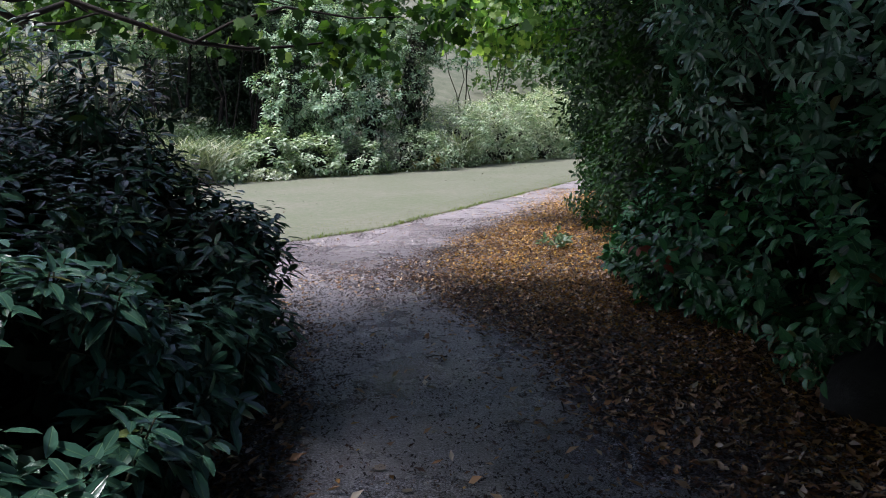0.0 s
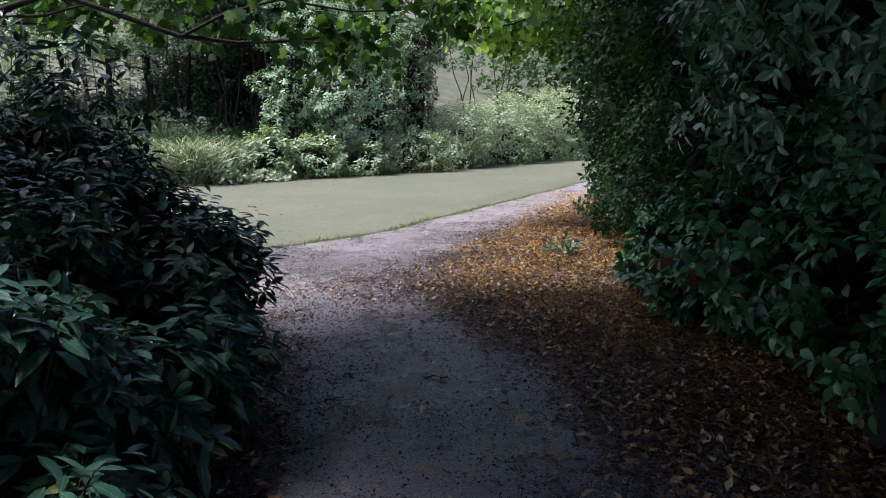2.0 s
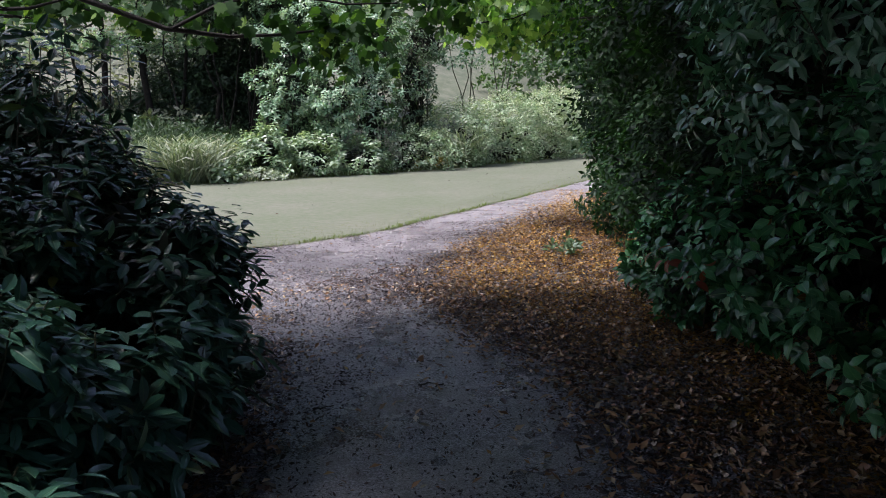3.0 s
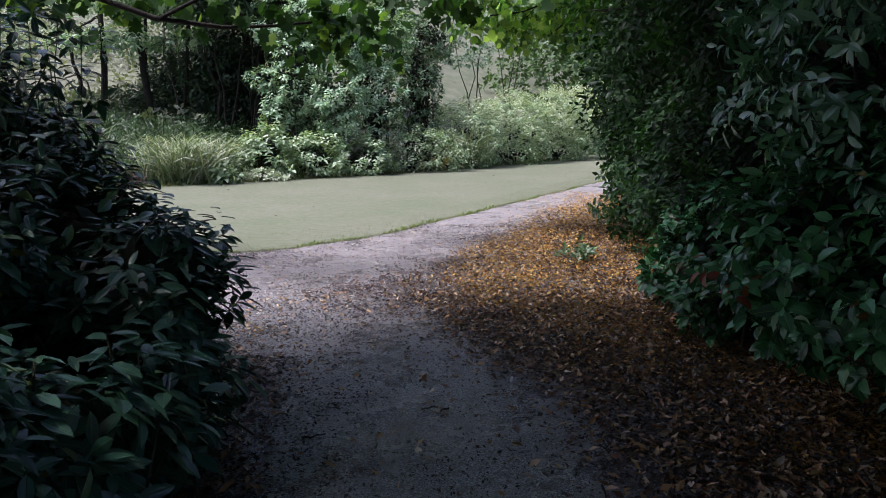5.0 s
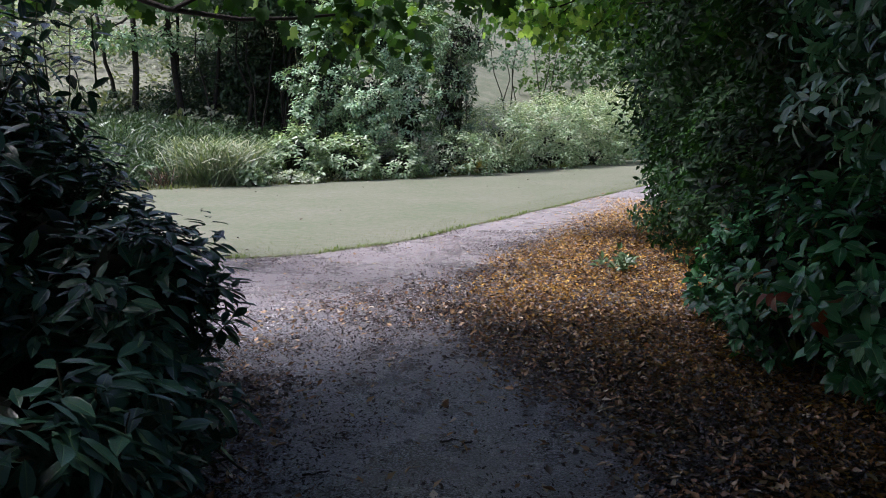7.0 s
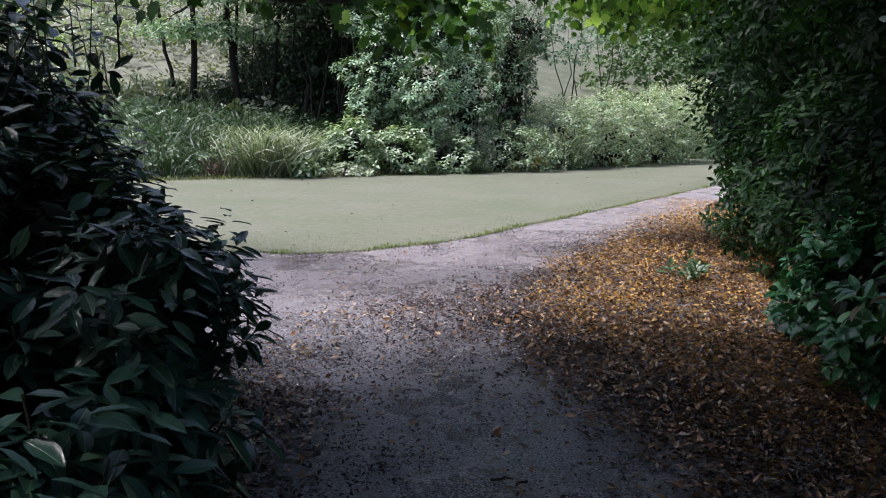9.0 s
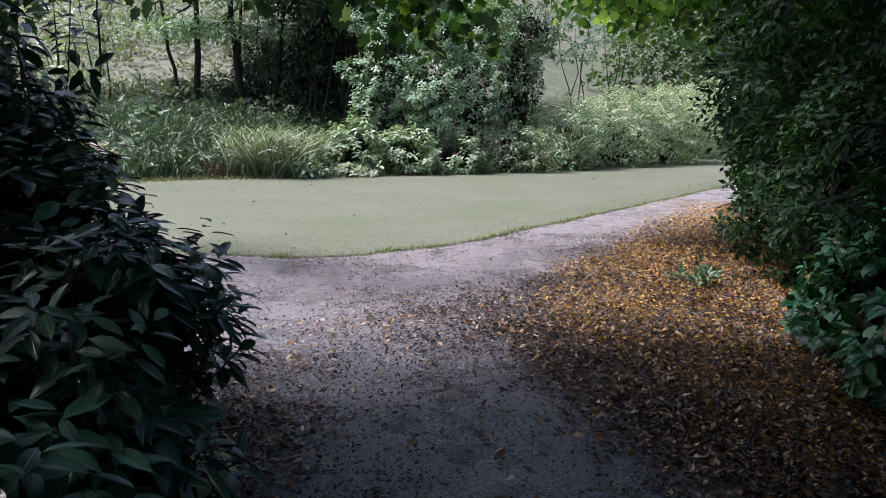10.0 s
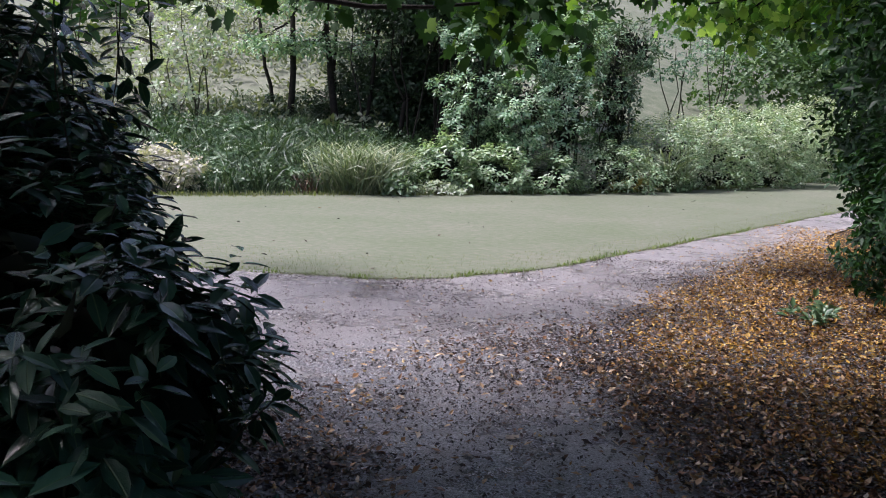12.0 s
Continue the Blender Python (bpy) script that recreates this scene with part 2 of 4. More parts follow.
def leaf_template(kind):
    """Leaf one unit long along +Y, face up: vertices and faces."""
    if kind == "laurel":
        v, f = [(0, 0, 0)], []
        for s, w in ((0.22, 0.13), (0.5, 0.19), (0.78, 0.13)):
            z = -0.16 * s * s
            v += [(-w, s, z + 0.05), (0, s, z), (w, s, z + 0.05)]
        v.append((0, 1, -0.16))
        f += [(0, 2, 1), (0, 3, 2), (7, 8, 10), (8, 9, 10)]
        for i in (1, 4):
            f += [(i, i + 1, i + 4, i + 3), (i + 1, i + 2, i + 5, i + 4)]
        return v, f
    if kind == "oval":
        v = [(0, 0, 0), (-0.24, 0.42, 0.08), (0, 0.5, 0), (0.24, 0.42, 0.08), (-0.15, 0.76, 0.03), (0.15, 0.76, 0.03), (0, 1, -0.1)]
        return v, [(0, 2, 1), (0, 3, 2), (1, 2, 6, 4), (2, 3, 5, 6)]
    if kind == "ovate":
        v, f = [(0, 0, 0)], []
        for y, w, z in ((0.2, 0.21, 0.05), (0.5, 0.29, 0.04), (0.8, 0.19, -0.03)):
            v += [(-w, y, z + 0.06), (0, y + 0.04, z), (w, y, z + 0.06)]
        v.append((0, 1.06, -0.14))
        f += [(0, 2, 1), (0, 3, 2), (7, 8, 10), (8, 9, 10)]
        for i in (1, 4):
            f += [(i, i + 1, i + 4, i + 3), (i + 1, i + 2, i + 5, i + 4)]
        return v, f
    if kind == "maple":
        out = [(0.0, 0.0), (0.28, -0.02), (0.34, 0.14), (0.56, 0.34), (0.36, 0.46), (0.34, 0.7), (0.14, 0.66), (0.0, 1.0)]
        ring = out + [(-x, y) for x, y in reversed(out[1:-1])]
        v = [(0, 0.35, -0.02)] + [(x, y, 0.06 * abs(x) - 0.1 * y * y) for x, y in ring]
        n = len(ring)
        return v, [(0, 1 + i, 1 + (i + 1) % n) for i in range(n)]
    if kind == "kite":
        return [(0, 0, 0), (-0.27, 0.5, 0.06), (0.27, 0.5, 0.06), (0, 1, -0.06)], [(0, 3, 1), (0, 2, 3)]
    if kind == "curl":
        v = [(0, 0, 0.02), (-0.24, 0.4, 0.16), (0, 0.45, 0.0), (0.24, 0.4, 0.14), (0, 1, 0.12)]
        return v, [(0, 2, 1), (0, 3, 2), (1, 2, 4), (2, 3, 4)]
    if kind == "blade":
        v, f = [], []
        for (y, z), w in zip(((0, 0), (0.12, 0.42), (0.32, 0.76), (0.6, 0.9)), (0.012, 0.014, 0.012, 0.008)):
            v += [(-w, y, z), (w, y, z)]
        v.append((0, 0.88, 0.78))
        for i in (0, 2, 4):
            f.append((i, i + 1, i + 3, i + 2))
        f.append((6, 7, 8))
        return v, f
    if kind == "grass":
        return [(-0.07, 0, 0), (0.07, 0, 0), (0.05, 0.12, 0.55), (-0.05, 0.12, 0.55), (0, 0.4, 1)], [(0, 1, 2, 3), (3, 2, 4)]
    if kind == "frond":
        v, f = [], []
        for s in np.linspace(0.12, 0.95, 7):
            w = 0.3 * (1.05 - s)
            z = -0.25 * s * s
            b = len(v)
            v += [(0, s - 0.05, z), (-w, s + 0.06, z - 0.03), (0, s + 0.05, z), (w, s + 0.06, z - 0.03)]
            f += [(b, b + 2, b + 1), (b, b + 3, b + 2)]
        return v, f


def unit(a):
    return a / np.maximum(np.linalg.norm(a, axis=-1, keepdims=True), 1e-9)


def cloud_mesh(name, kind, P, Y, Z, S, wide=1.0):
    """One mesh of many leaves: bases P, lengthwise Y, faces towards Z, lengths S."""
    tv, tf = leaf_template(kind)
    tv = np.array(tv, float)
    Y = unit(np.asarray(Y, float))
    X = unit(np.cross(Y, Z))
    Z = np.cross(X, Y)
    wide = np.broadcast_to(wide, (len(P),))
    V = P[:, None] + S[:, None, None] * (tv[None, :, :1] * wide[:, None, None] * X[:, None] + tv[None, :, 1:2] * Y[:, None] + tv[None, :, 2:] * Z[:, None])
    n, k = len(P), len(tv)
    loop = np.concatenate([np.array(f) for f in tf])
    tot = np.array([len(f) for f in tf])
    loops = (loop[None] + np.arange(n)[:, None] * k).ravel().astype(np.int32)
    starts = np.concatenate([[0], np.cumsum(np.tile(tot, n))[:-1]]).astype(np.int32)
    me = bpy.data.meshes.new(name)
    me.vertices.add(n * k)
    me.vertices.foreach_set("co", V.astype(np.float32).ravel())
    me.loops.add(len(loops))
    me.loops.foreach_set("vertex_index", loops)
    me.polygons.add(len(starts))
    me.polygons.foreach_set("loop_start", starts)
    me.update(calc_edges=True)
    flat = np.tile(tv[loop][:, :2], (n, 1)).astype(np.float32)
    me.uv_layers.new(name="blade").data.foreach_set("uv", flat.ravel())
    return me


def one_leaf(name, kind):
    return cloud_mesh(name, kind, np.zeros((1, 3)), np.array([[0, 1.0, 0]]), np.array([[0, 0, 1.0]]), np.ones(1))


def leaf_objects(name, kind, P, Y, Z, S, mat, parent):
    """Leaves as pieces of their own on one shared mesh."""
    me = one_leaf(name, kind)
    me.materials.append(mat)
    inv = Matrix.Translation(parent.location).inverted()
    for p, y, z, s in zip(P, unit(np.asarray(Y)), Z, S):
        yv = Vector(y)
        xv = yv.cross(Vector(z)).normalized()
        zv = xv.cross(yv)
        m = Matrix((xv, yv, zv)).transposed().to_4x4()
        ob = new(name, me)
        ob.parent = parent
        ob.matrix_basis = inv @ Matrix.Translation(Vector(p)) @ m @ Matrix.Scale(float(s), 4)


def tube_into(V, F, pts, radii, sides=7):
    """Adds a tapered tube along pts to the vertex and face lists."""
    pts = [Vector(p) for p in pts]
    base = len(V)
    for i, p in enumerate(pts):
        d = (pts[min(i + 1, len(pts) - 1)] - pts[max(i - 1, 0)]).normalized()
        a = d.orthogonal().normalized() if abs(d.z) > 0.95 else d.cross(Vector((0, 0, 1))).normalized()
        b = d.cross(a)
        for j in range(sides):
            q = 2 * math.pi * j / sides
            V.append(p + (a * math.cos(q) + b * math.sin(q)) * radii[i])
    for i in range(len(pts) - 1):
        for j in range(sides):
            k = (j + 1) % sides
            F.append((base + i * sides + j, base + i * sides + k, base + (i + 1) * sides + k, base + (i + 1) * sides + j))
    F.append(tuple(base + (len(pts) - 1) * sides + j for j in range(sides)))


def wander(a, b, n, amount):
    """A crooked line from a to b."""
    a, b = Vector(a), Vector(b)
    out = []
    for i in range(n + 1):
        t = i / n
        w = amount * math.sin(math.pi * t)
        out.append(a.lerp(b, t) + Vector((rng.normal(), rng.normal(), rng.normal() * 0.6)) * w * 0.5)
    return out


def tubes(name, lines, mat, parent, label=""):
    """One mesh of tapered tubes; lines: (points, radius at the start, radius at the end, sides)."""
    V, F = [], []
    for pts, r0, r1, sides in lines:
        n = len(pts)
        tube_into(V, F, pts, [r0 + (r1 - r0) * i / (n - 1) for i in range(n)], sides)
    me = bpy.data.meshes.new(name)
    off = parent.location if parent else Vector()
    me.from_pydata([tuple(v - off) for v in V], [], F)
    for p in me.polygons:
        p.use_smooth = True
    return link_mesh(name, me, mat, parent, label)


def shell(balls, n, lo=0.7, hi=1.05, inner=0.72, low=0.04):
    """Points in the outer shell of a lumpy union of ellipsoids, and the outward directions there."""
    B = np.array(balls, float)
    area = np.array([(b[3] * b[4] + b[3] * b[5] + b[4] * b[5]) for b in B])
    out_p, out_n, have = [], [], 0
    while have < n:
        k = rng.choice(len(B), 4000, p=area / area.sum())
        d = unit(rng.normal(size=(4000, 3)))
        c, r = B[k, :3], B[k, 3:]
        lump = 1 + 0.10 * np.sin(d[:, 0] * 5 + k * 1.7) * np.cos(d[:, 1] * 4.3 - k) + 0.09 * np.sin(d[:, 2] * 9 + d[:, 0] * 7 + k * 2.3) + 0.05 * np.sin(d[:, 1] * 17 + k)
        u = lo + (hi - lo) * rng.random(4000) ** 0.6
        p = c + d * r * (u * lump)[:, None]
        ok = p[:, 2] > low
        for j in range(len(B)):
            q = np.linalg.norm((p - B[j, :3]) / B[j, 3:], axis=1)
            ok &= (k == j) | (q > inner)
        nrm = unit(d / r)
        out_p.append(p[ok]), out_n.append(nrm[ok])
        have += int(ok.sum())
    return np.concatenate(out_p)[:n], np.concatenate(out_n)[:n]


def rosettes(tips, axes, k, size, spread=(45, 85), step=0.02, droop=0.15, flat=0.0):
    """k leaves spiralling round each shoot tip: bases, directions, facings and lengths."""
    m = len(tips)
    axes = unit(axes)
    a = unit(np.cross(axes, rng.normal(size=(m, 3))))
    b = np.cross(axes, a)
    P, Y, Z, S = [], [], [], []
    turn = rng.random(m) * 6.28
    for i in range(k):
        phi = turn + i * 2.4 + rng.normal(size=m) * 0.25
        th = np.radians(spread[0] + (spread[1] - spread[0]) * (i + 0.5) / k + rng.normal(size=m) * 9)
        rad = a * np.cos(phi)[:, None] + b * np.sin(phi)[:, None]
        y = axes * np.cos(th)[:, None] + rad * np.sin(th)[:, None]
        y[:, 2] -= droop
        P.append(tips - axes * (step * i) + rad * 0.008)
        Y.append(unit(y))
        y = unit(y) * np.array([1, 1, 1 - 0.7 * flat]) - np.array([0, 0, 0.22 * flat])
        Y[-1] = unit(y)
        z = unit(axes * np.sin(th)[:, None] - rad * np.cos(th)[:, None] + rng.normal(size=(m, 3)) * 0.22)
        Z.append(unit(z * (1 - flat) + np.array([0, 0, flat]) + rng.normal(size=(m, 3)) * 0.2 * flat))
        S.append(size * (0.75 + 0.5 * rng.random(m)) * (0.7 + 0.3 * (i + 1) / k))
    return np.concatenate(P), np.concatenate(Y), np.concatenate(Z), np.concatenate(S)


def nearest_split(P, eye, count):
    """Which leaves stand nearest to a spot on the path: the first `count`."""
    order = np.argsort(np.linalg.norm(P - np.array(eye), axis=1))
    return order[:count], order[count:]


def shrub(name, label, balls, shoots, k, kind, size, mat, stems=9, near=None, pieces=0, spread=(45, 85), up=0.5, category="shrub", lo=0.62, droop=0.15, twigs=True, group="", sprays=(), gaps=None, flat=0.0, fill=0):
    B = np.array(balls, float)
    base = (float(B[:, 0].mean()), float(B[:, 1].mean()), ground_z(float(B[:, 0].mean()), float(B[:, 1].mean())))
    e = thing(name, base, label, category, group)
    off = np.array(base)
    tips, nrm = shell(balls, shoots, lo, low=base[2] + 0.05)
    if gaps is not None:
        g = np.sin(tips[:, 0] * 4.1 + 1.3) * np.sin(tips[:, 1] * 4.7 + 0.4) * np.sin(tips[:, 2] * 5.6 + 0.5) + 0.25 * np.sin(tips[:, 1] * 11 + tips[:, 2] * 9)
        tips, nrm = tips[g > gaps], nrm[g > gaps]
    axes = nrm + np.array([0, 0, up]) + rng.normal(size=nrm.shape) * 0.4
    for sx, sy, top in sprays:
        line = wander((sx + rng.normal() * 0.1, sy - 0.1, 0.0), (sx + rng.normal() * 0.12, sy + rng.normal() * 0.12, top), 9, 0.1)
        tubes("shoot", [(line, 0.006, 0.0025, 5)], TWIG, e)
        for q in line[5:]:
            side = [np.array(q) + np.append(rng.normal(size=2) * 0.07, rng.normal() * 0.05) for _ in range(2)]
            tips = np.vstack([tips, side])
            axes = np.vstack([axes, rng.normal(size=(2, 3)) * 0.5 + np.array([0, 0, 0.8])])
    P, Y, Z, S = rosettes(tips, axes, k, size, spread, size * 0.13, droop, flat)
    if pieces:
        a, b = nearest_split(P, near, pieces)
        leaf_objects("leaf", kind, P[a], Y[a], Z[a], S[a], mat, e)
        P, Y, Z, S = P[b], Y[b], Z[b], S[b]
    link_mesh("foliage", cloud_mesh(name + "_foliage", kind, P - off, Y, Z, S), mat, e, "", "stuff")
    # inner leaf fill, coloured near-black to paint the shade in the gaps
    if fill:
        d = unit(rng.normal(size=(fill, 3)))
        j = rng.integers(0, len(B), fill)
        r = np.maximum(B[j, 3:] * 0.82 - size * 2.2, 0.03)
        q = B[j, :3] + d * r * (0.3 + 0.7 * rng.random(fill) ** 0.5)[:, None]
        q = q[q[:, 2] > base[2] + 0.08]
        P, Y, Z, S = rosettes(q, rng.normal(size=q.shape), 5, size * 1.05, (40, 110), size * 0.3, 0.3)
        link_mesh("inner_foliage", cloud_mesh(name + "_inner", "kite", P - off, Y, Z, S, 1.3), SHADE_FILL, e, "near-black inner leaves, gap shade put into their colour", "stuff")
    for i in range(stems):
        b = B[i % len(B)]
        top = b[:3] + unit(rng.normal(size=3)) * b[3:] * 0.55
        foot = (base[0] + (b[0] - base[0]) * 0.75 + rng.normal() * 0.12, base[1] + (b[1] - base[1]) * 0.75 + rng.normal() * 0.12, base[2] - 0.03)
        tubes("stem", [(wander(foot, top, 5, 0.15), 0.028, 0.009, 6)], TWIG, e)
    if twigs:
        q = rng.choice(len(tips), min(len(tips), 500), replace=False)
        ax = unit(axes[q])
        tubes("twig", [([t - d * size * 2.6 + np.array([0, 0, -0.03]), t - d * size * 1.2, t], size * 0.045, size * 0.022, 4) for t, d in zip(tips[q], ax)], TWIG, e)["kind"] = "stuff"
    return e


# ---- ground ----
FAR_EDGE_X = [-40, -14, -8.4, -4.2, -1.24, 3.3, 4.6, 9, 30]
FAR_EDGE_Y = [12, 15.6, 17.8, 20.8, 23.2, 28.9, 31.6, 40, 80]
NEAR_EDGE_X = [-40, -9, -5, -3.4, -2.5, -1.75, -1.05, -0.32, 0.75, 2.2, 4.0, 9.0, 30]
NEAR_EDGE_Y = [10.2, 10.5, 10.6, 10.58, 10.65, 10.98, 11.7, 13.05, 15.15, 18.0, 21.5, 31, 74]


def far_edge(x):
    return np.interp(x, FAR_EDGE_X, FAR_EDGE_Y)


def near_edge(x):
    return np.interp(x, NEAR_EDGE_X, NEAR_EDGE_Y)


def ground_z(x, y):
    """Flat by the path and the lawn, then a bank that climbs into a meadow hill."""
    s = (y - float(far_edge(x))) * 0.72 - 0.5
    if s <= 0:
        return 0.0
    s = min(s, 90.0)
    return 0.36 * s * s / (s + 1.4) + 0.12 * math.sin(x * 0.35) * min(s / 8, 1) + 0.1 * math.sin(y * 0.5 + x * 0.2) * min(s / 8, 1)


def grid_mesh(name, xs, ys, height):
    V = [(x, y, height(x, y)) for y in ys for x in xs]
    w = len(xs)
    F = [(j * w + i, j * w + i + 1, (j + 1) * w + i + 1, (j + 1) * w + i) for j in range(len(ys) - 1) for i in range(w - 1)]
    me = bpy.data.meshes.new(name)
    me.from_pydata(V, [], F)
    for p in me.polygons:
        p.use_smooth = True
    return me


xs = np.concatenate([np.linspace(-1500, -60, 10), np.linspace(-50, 50, 81), np.linspace(60, 1500, 10)])
ys = np.concatenate([np.linspace(-1500, -40, 10), np.linspace(-30, 90, 97), np.linspace(110, 1500, 10)])
ground = link_mesh("ground", grid_mesh("ground", xs, ys, lambda x, y: ground_z(x, y) - 0.03), MEADOW)
tagged(ground, "pale dry meadow ground rising to a hill", "ground", "", "structure")


def bumpy(x, y):
    return 0.012 * math.sin(x * 2.1 + y * 0.7) * math.cos(y * 1.3) + 0.006 * math.sin(x * 5.3 - y * 3.1)


soil = link_mesh("soil", grid_mesh("soil", np.linspace(-9, 9, 73), np.linspace(-9, 10.2, 80), lambda x, y: -0.012 + bumpy(x, y) * 0.8), SOIL)
tagged(soil, "dark leaf-mould soil under the shrubs", "ground", "", "structure")
soil_far = link_mesh("soil", grid_mesh("soil_far", np.linspace(0, 1, 13), np.linspace(10.2, 24, 40), lambda x, y: 0), SOIL)
for v in soil_far.data.vertices:
    lo, hi = 1.35 + 0.08 * (v.co.y - 10) + max(0, v.co.y - 13) * 0.1, 9.0
    v.co.x = lo + (hi - lo) * v.co.x
    v.co.z = -0.008
tagged(soil_far, "dark soil under the hedge and tree", "ground", "", "structure")


def strip_mesh(name, rows, cols, height):
    """A sheet between a left and a right border, row by row: (left point, right point)."""
    V, F = [], []
    for a, b in rows:
        for i in range(cols + 1):
            t = i / cols
            x, y = a[0] + (b[0] - a[0]) * t, a[1] + (b[1] - a[1]) * t
            V.append((x, y, height(x, y)))
    w = cols + 1
    for j in range(len(rows) - 1):
        for i in range(cols):
            F.append((j * w + i, j * w + i + 1, (j + 1) * w + i + 1, (j + 1) * w + i))
    me = bpy.data.meshes.new(name)
    me.from_pydata(V, [], F)
    for p in me.polygons:
        p.use_smooth = True
    return me


# the path: a trodden lane that opens into a wider one along the lawn
def path_low(x):
    """Lower border of the cross lane."""
    return np.interp(x, [-30, -6, -3, -2.3, -2.0, 1.9, 2.05, 2.2, 2.7, 4, 9, 30], [8.2, 8.0, 7.6, 6.6, -9, -9, 9.0, 12.5, 16.5, 19.5, 28.5, 71])


rows = []
for x in np.concatenate([np.linspace(-30, -3, 20), np.linspace(-2.8, 2.8, 90), np.linspace(3, 30, 30)]):
    rows.append(((x, float(path_low(x)) + 0.05 * math.sin(x * 9)), (x, float(near_edge(x)) + 0.07)))
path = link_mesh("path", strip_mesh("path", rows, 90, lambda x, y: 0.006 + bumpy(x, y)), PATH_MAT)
tagged(path, "damp dark tarmac path strewn with leaf debris", "path", "", "structure")

rows = []
for x in np.concatenate([np.linspace(-38, -10, 12), np.linspace(-9.5, 9, 110), np.linspace(10, 28, 10)]):
    y0, y1 = float(near_edge(x)) + 0.035 * math.sin(x * 11) + 0.02 * math.sin(x * 29), float(far_edge(x)) + 0.6
    rows.append(((x, y0), (x, y1)))


def lawn_z(x, y):
    """The lawn meets the path level at its border and is even further in."""
    w = min(max((y - float(near_edge(x))) / 0.5, 0.0), 1.0)
    return (1 - w) * (0.011 + bumpy(x, y)) + w * (0.016 + 0.005 * math.sin(x * 1.3) * math.sin(y * 0.9))


lawn = link_mesh("lawn", strip_mesh("lawn", rows, 90, lawn_z), LAWN)
tagged(lawn, "short mown pale green lawn beside the path", "lawn", "", "structure")


def scatter_grass(name, label, xy, z, size, mat, kind="grass", wide=1.0):
    n = len(xy)
    P = np.column_stack([xy, z])
    az = rng.random(n) * 6.28
    Y = np.column_stack([np.cos(az), np.sin(az), np.zeros(n)])
    Z = np.column_stack([rng.normal(size=n) * 0.15, rng.normal(size=n) * 0.15, np.ones(n)])
    ob = link_mesh(name, cloud_mesh(name, kind, P, Y, Z, size, wide), mat)
    return tagged(ob, label, "grass", "", "stuff")


n = 22000
x = rng.uniform(-10, 7, n)
t = rng.random(n) ** 3
y = near_edge(x) + 1.6 * t - 0.03
scatter_grass("lawn_grass", "short pale green grass of the mown lawn", np.column_stack([x, y]), np.array([lawn_z(a, b) for a, b in zip(x, y)]), 0.014 * (0.6 + rng.random(n)), GRASS, wide=1.6)
n = 5000
x = rng.uniform(-7, 4, n)
y = near_edge(x) - 0.06 + np.abs(rng.normal(size=n)) * 0.12
scatter_grass("edge_grass", "ragged longer grass along the lawn edge", np.column_stack([x, y]), np.array([0.006 + bumpy(a, b) for a, b in zip(x, y)]), (0.01 + 0.035 * rng.random(n) ** 2) * (0.5 + np.sin(x * 3.1 + 0.6 * np.sin(x * 7.3)) ** 2), EDGE_GRASS, wide=2.0)
n = 9000
x = rng.uniform(-11, 7, n)
y = far_edge(x) + 0.25 - np.abs(rng.normal(size=n)) * 0.25
scatter_grass("border_grass", "uncut pale green grass along the far lawn border", np.column_stack([x, y]), np.full(n, 0.012), 0.03 + 0.09 * rng.random(n) ** 3, GRASS, wide=1.6)
n = 26000
x = rng.uniform(-13.5, -3.2, n)
t = rng.random(n)
y = far_edge(x) + 0.35 + t * 9
keep = rng.random(n) < np.clip(1.4 - t, 0.3, 1) * (0.55 + 0.45 * np.sin(x * 1.9 + y * 0.8) * np.cos(y * 1.3 - x * 0.6))
x, y = x[keep], y[keep]
z = np.array([ground_z(a, b) for a, b in zip(x, y)]) - 0.04
scatter_grass("bank_undergrowth", "rough dark green grass and herbs on the bank", np.column_stack([x, y]), z, (0.2 + 0.4 * rng.random(len(x)) + 0.02 * (y - far_edge(x))) * (0.6 + 0.5 * np.sin(x * 2.7 + 1.0) ** 2), DARK_SEDGE, "blade", 1.5)
n = 5000
x = rng.uniform(-13.0, -3.6, n)
y = far_edge(x) + 0.6 + rng.random(n) * 6
z = np.array([ground_z(a, b) for a, b in zip(x, y)]) + 0.1 + 0.45 * rng.random(n)
ax = np.column_stack([rng.normal(size=(n, 2)) * 0.6, np.full(n, 0.8)])
P, Y, Z, S = rosettes(np.column_stack([x, y, z]), ax, 4, 0.12, (50, 95), 0.02, 0.2)
herbs = tagged(link_mesh("bank_herbs", cloud_mesh("bank_herbs", "kite", P, Y, Z, S), IVY_LEAF), "leafy low herbs among the bank grass", "herbs", "", "stuff")
n = 750
x = rng.uniform(-30, -6, n)
y = far_edge(x) + 7 + rng.random(n) ** 1.5 * 35
tips = []
for a, b in zip(x, y):
    m = rng.integers(4, 14)
    tips.append(np.array([a, b, ground_z(a, b) + 0.25]) + rng.normal(size=(m, 3)) * np.array([0.7, 0.6, 0.2]))
tips = np.concatenate(tips)
P, Y, Z, S = rosettes(tips, np.tile([0, 0, 1.0], (len(tips), 1)) + rng.normal(size=tips.shape) * 0.5, 5, 0.22, (40, 90), 0.03, 0.1)
herbs = tagged(link_mesh("meadow_herbs", cloud_mesh("meadow_herbs", "kite", P, Y, Z, S), MEADOW_BLADE), "pale scattered herbs on the meadow hill", "herbs", "", "stuff")

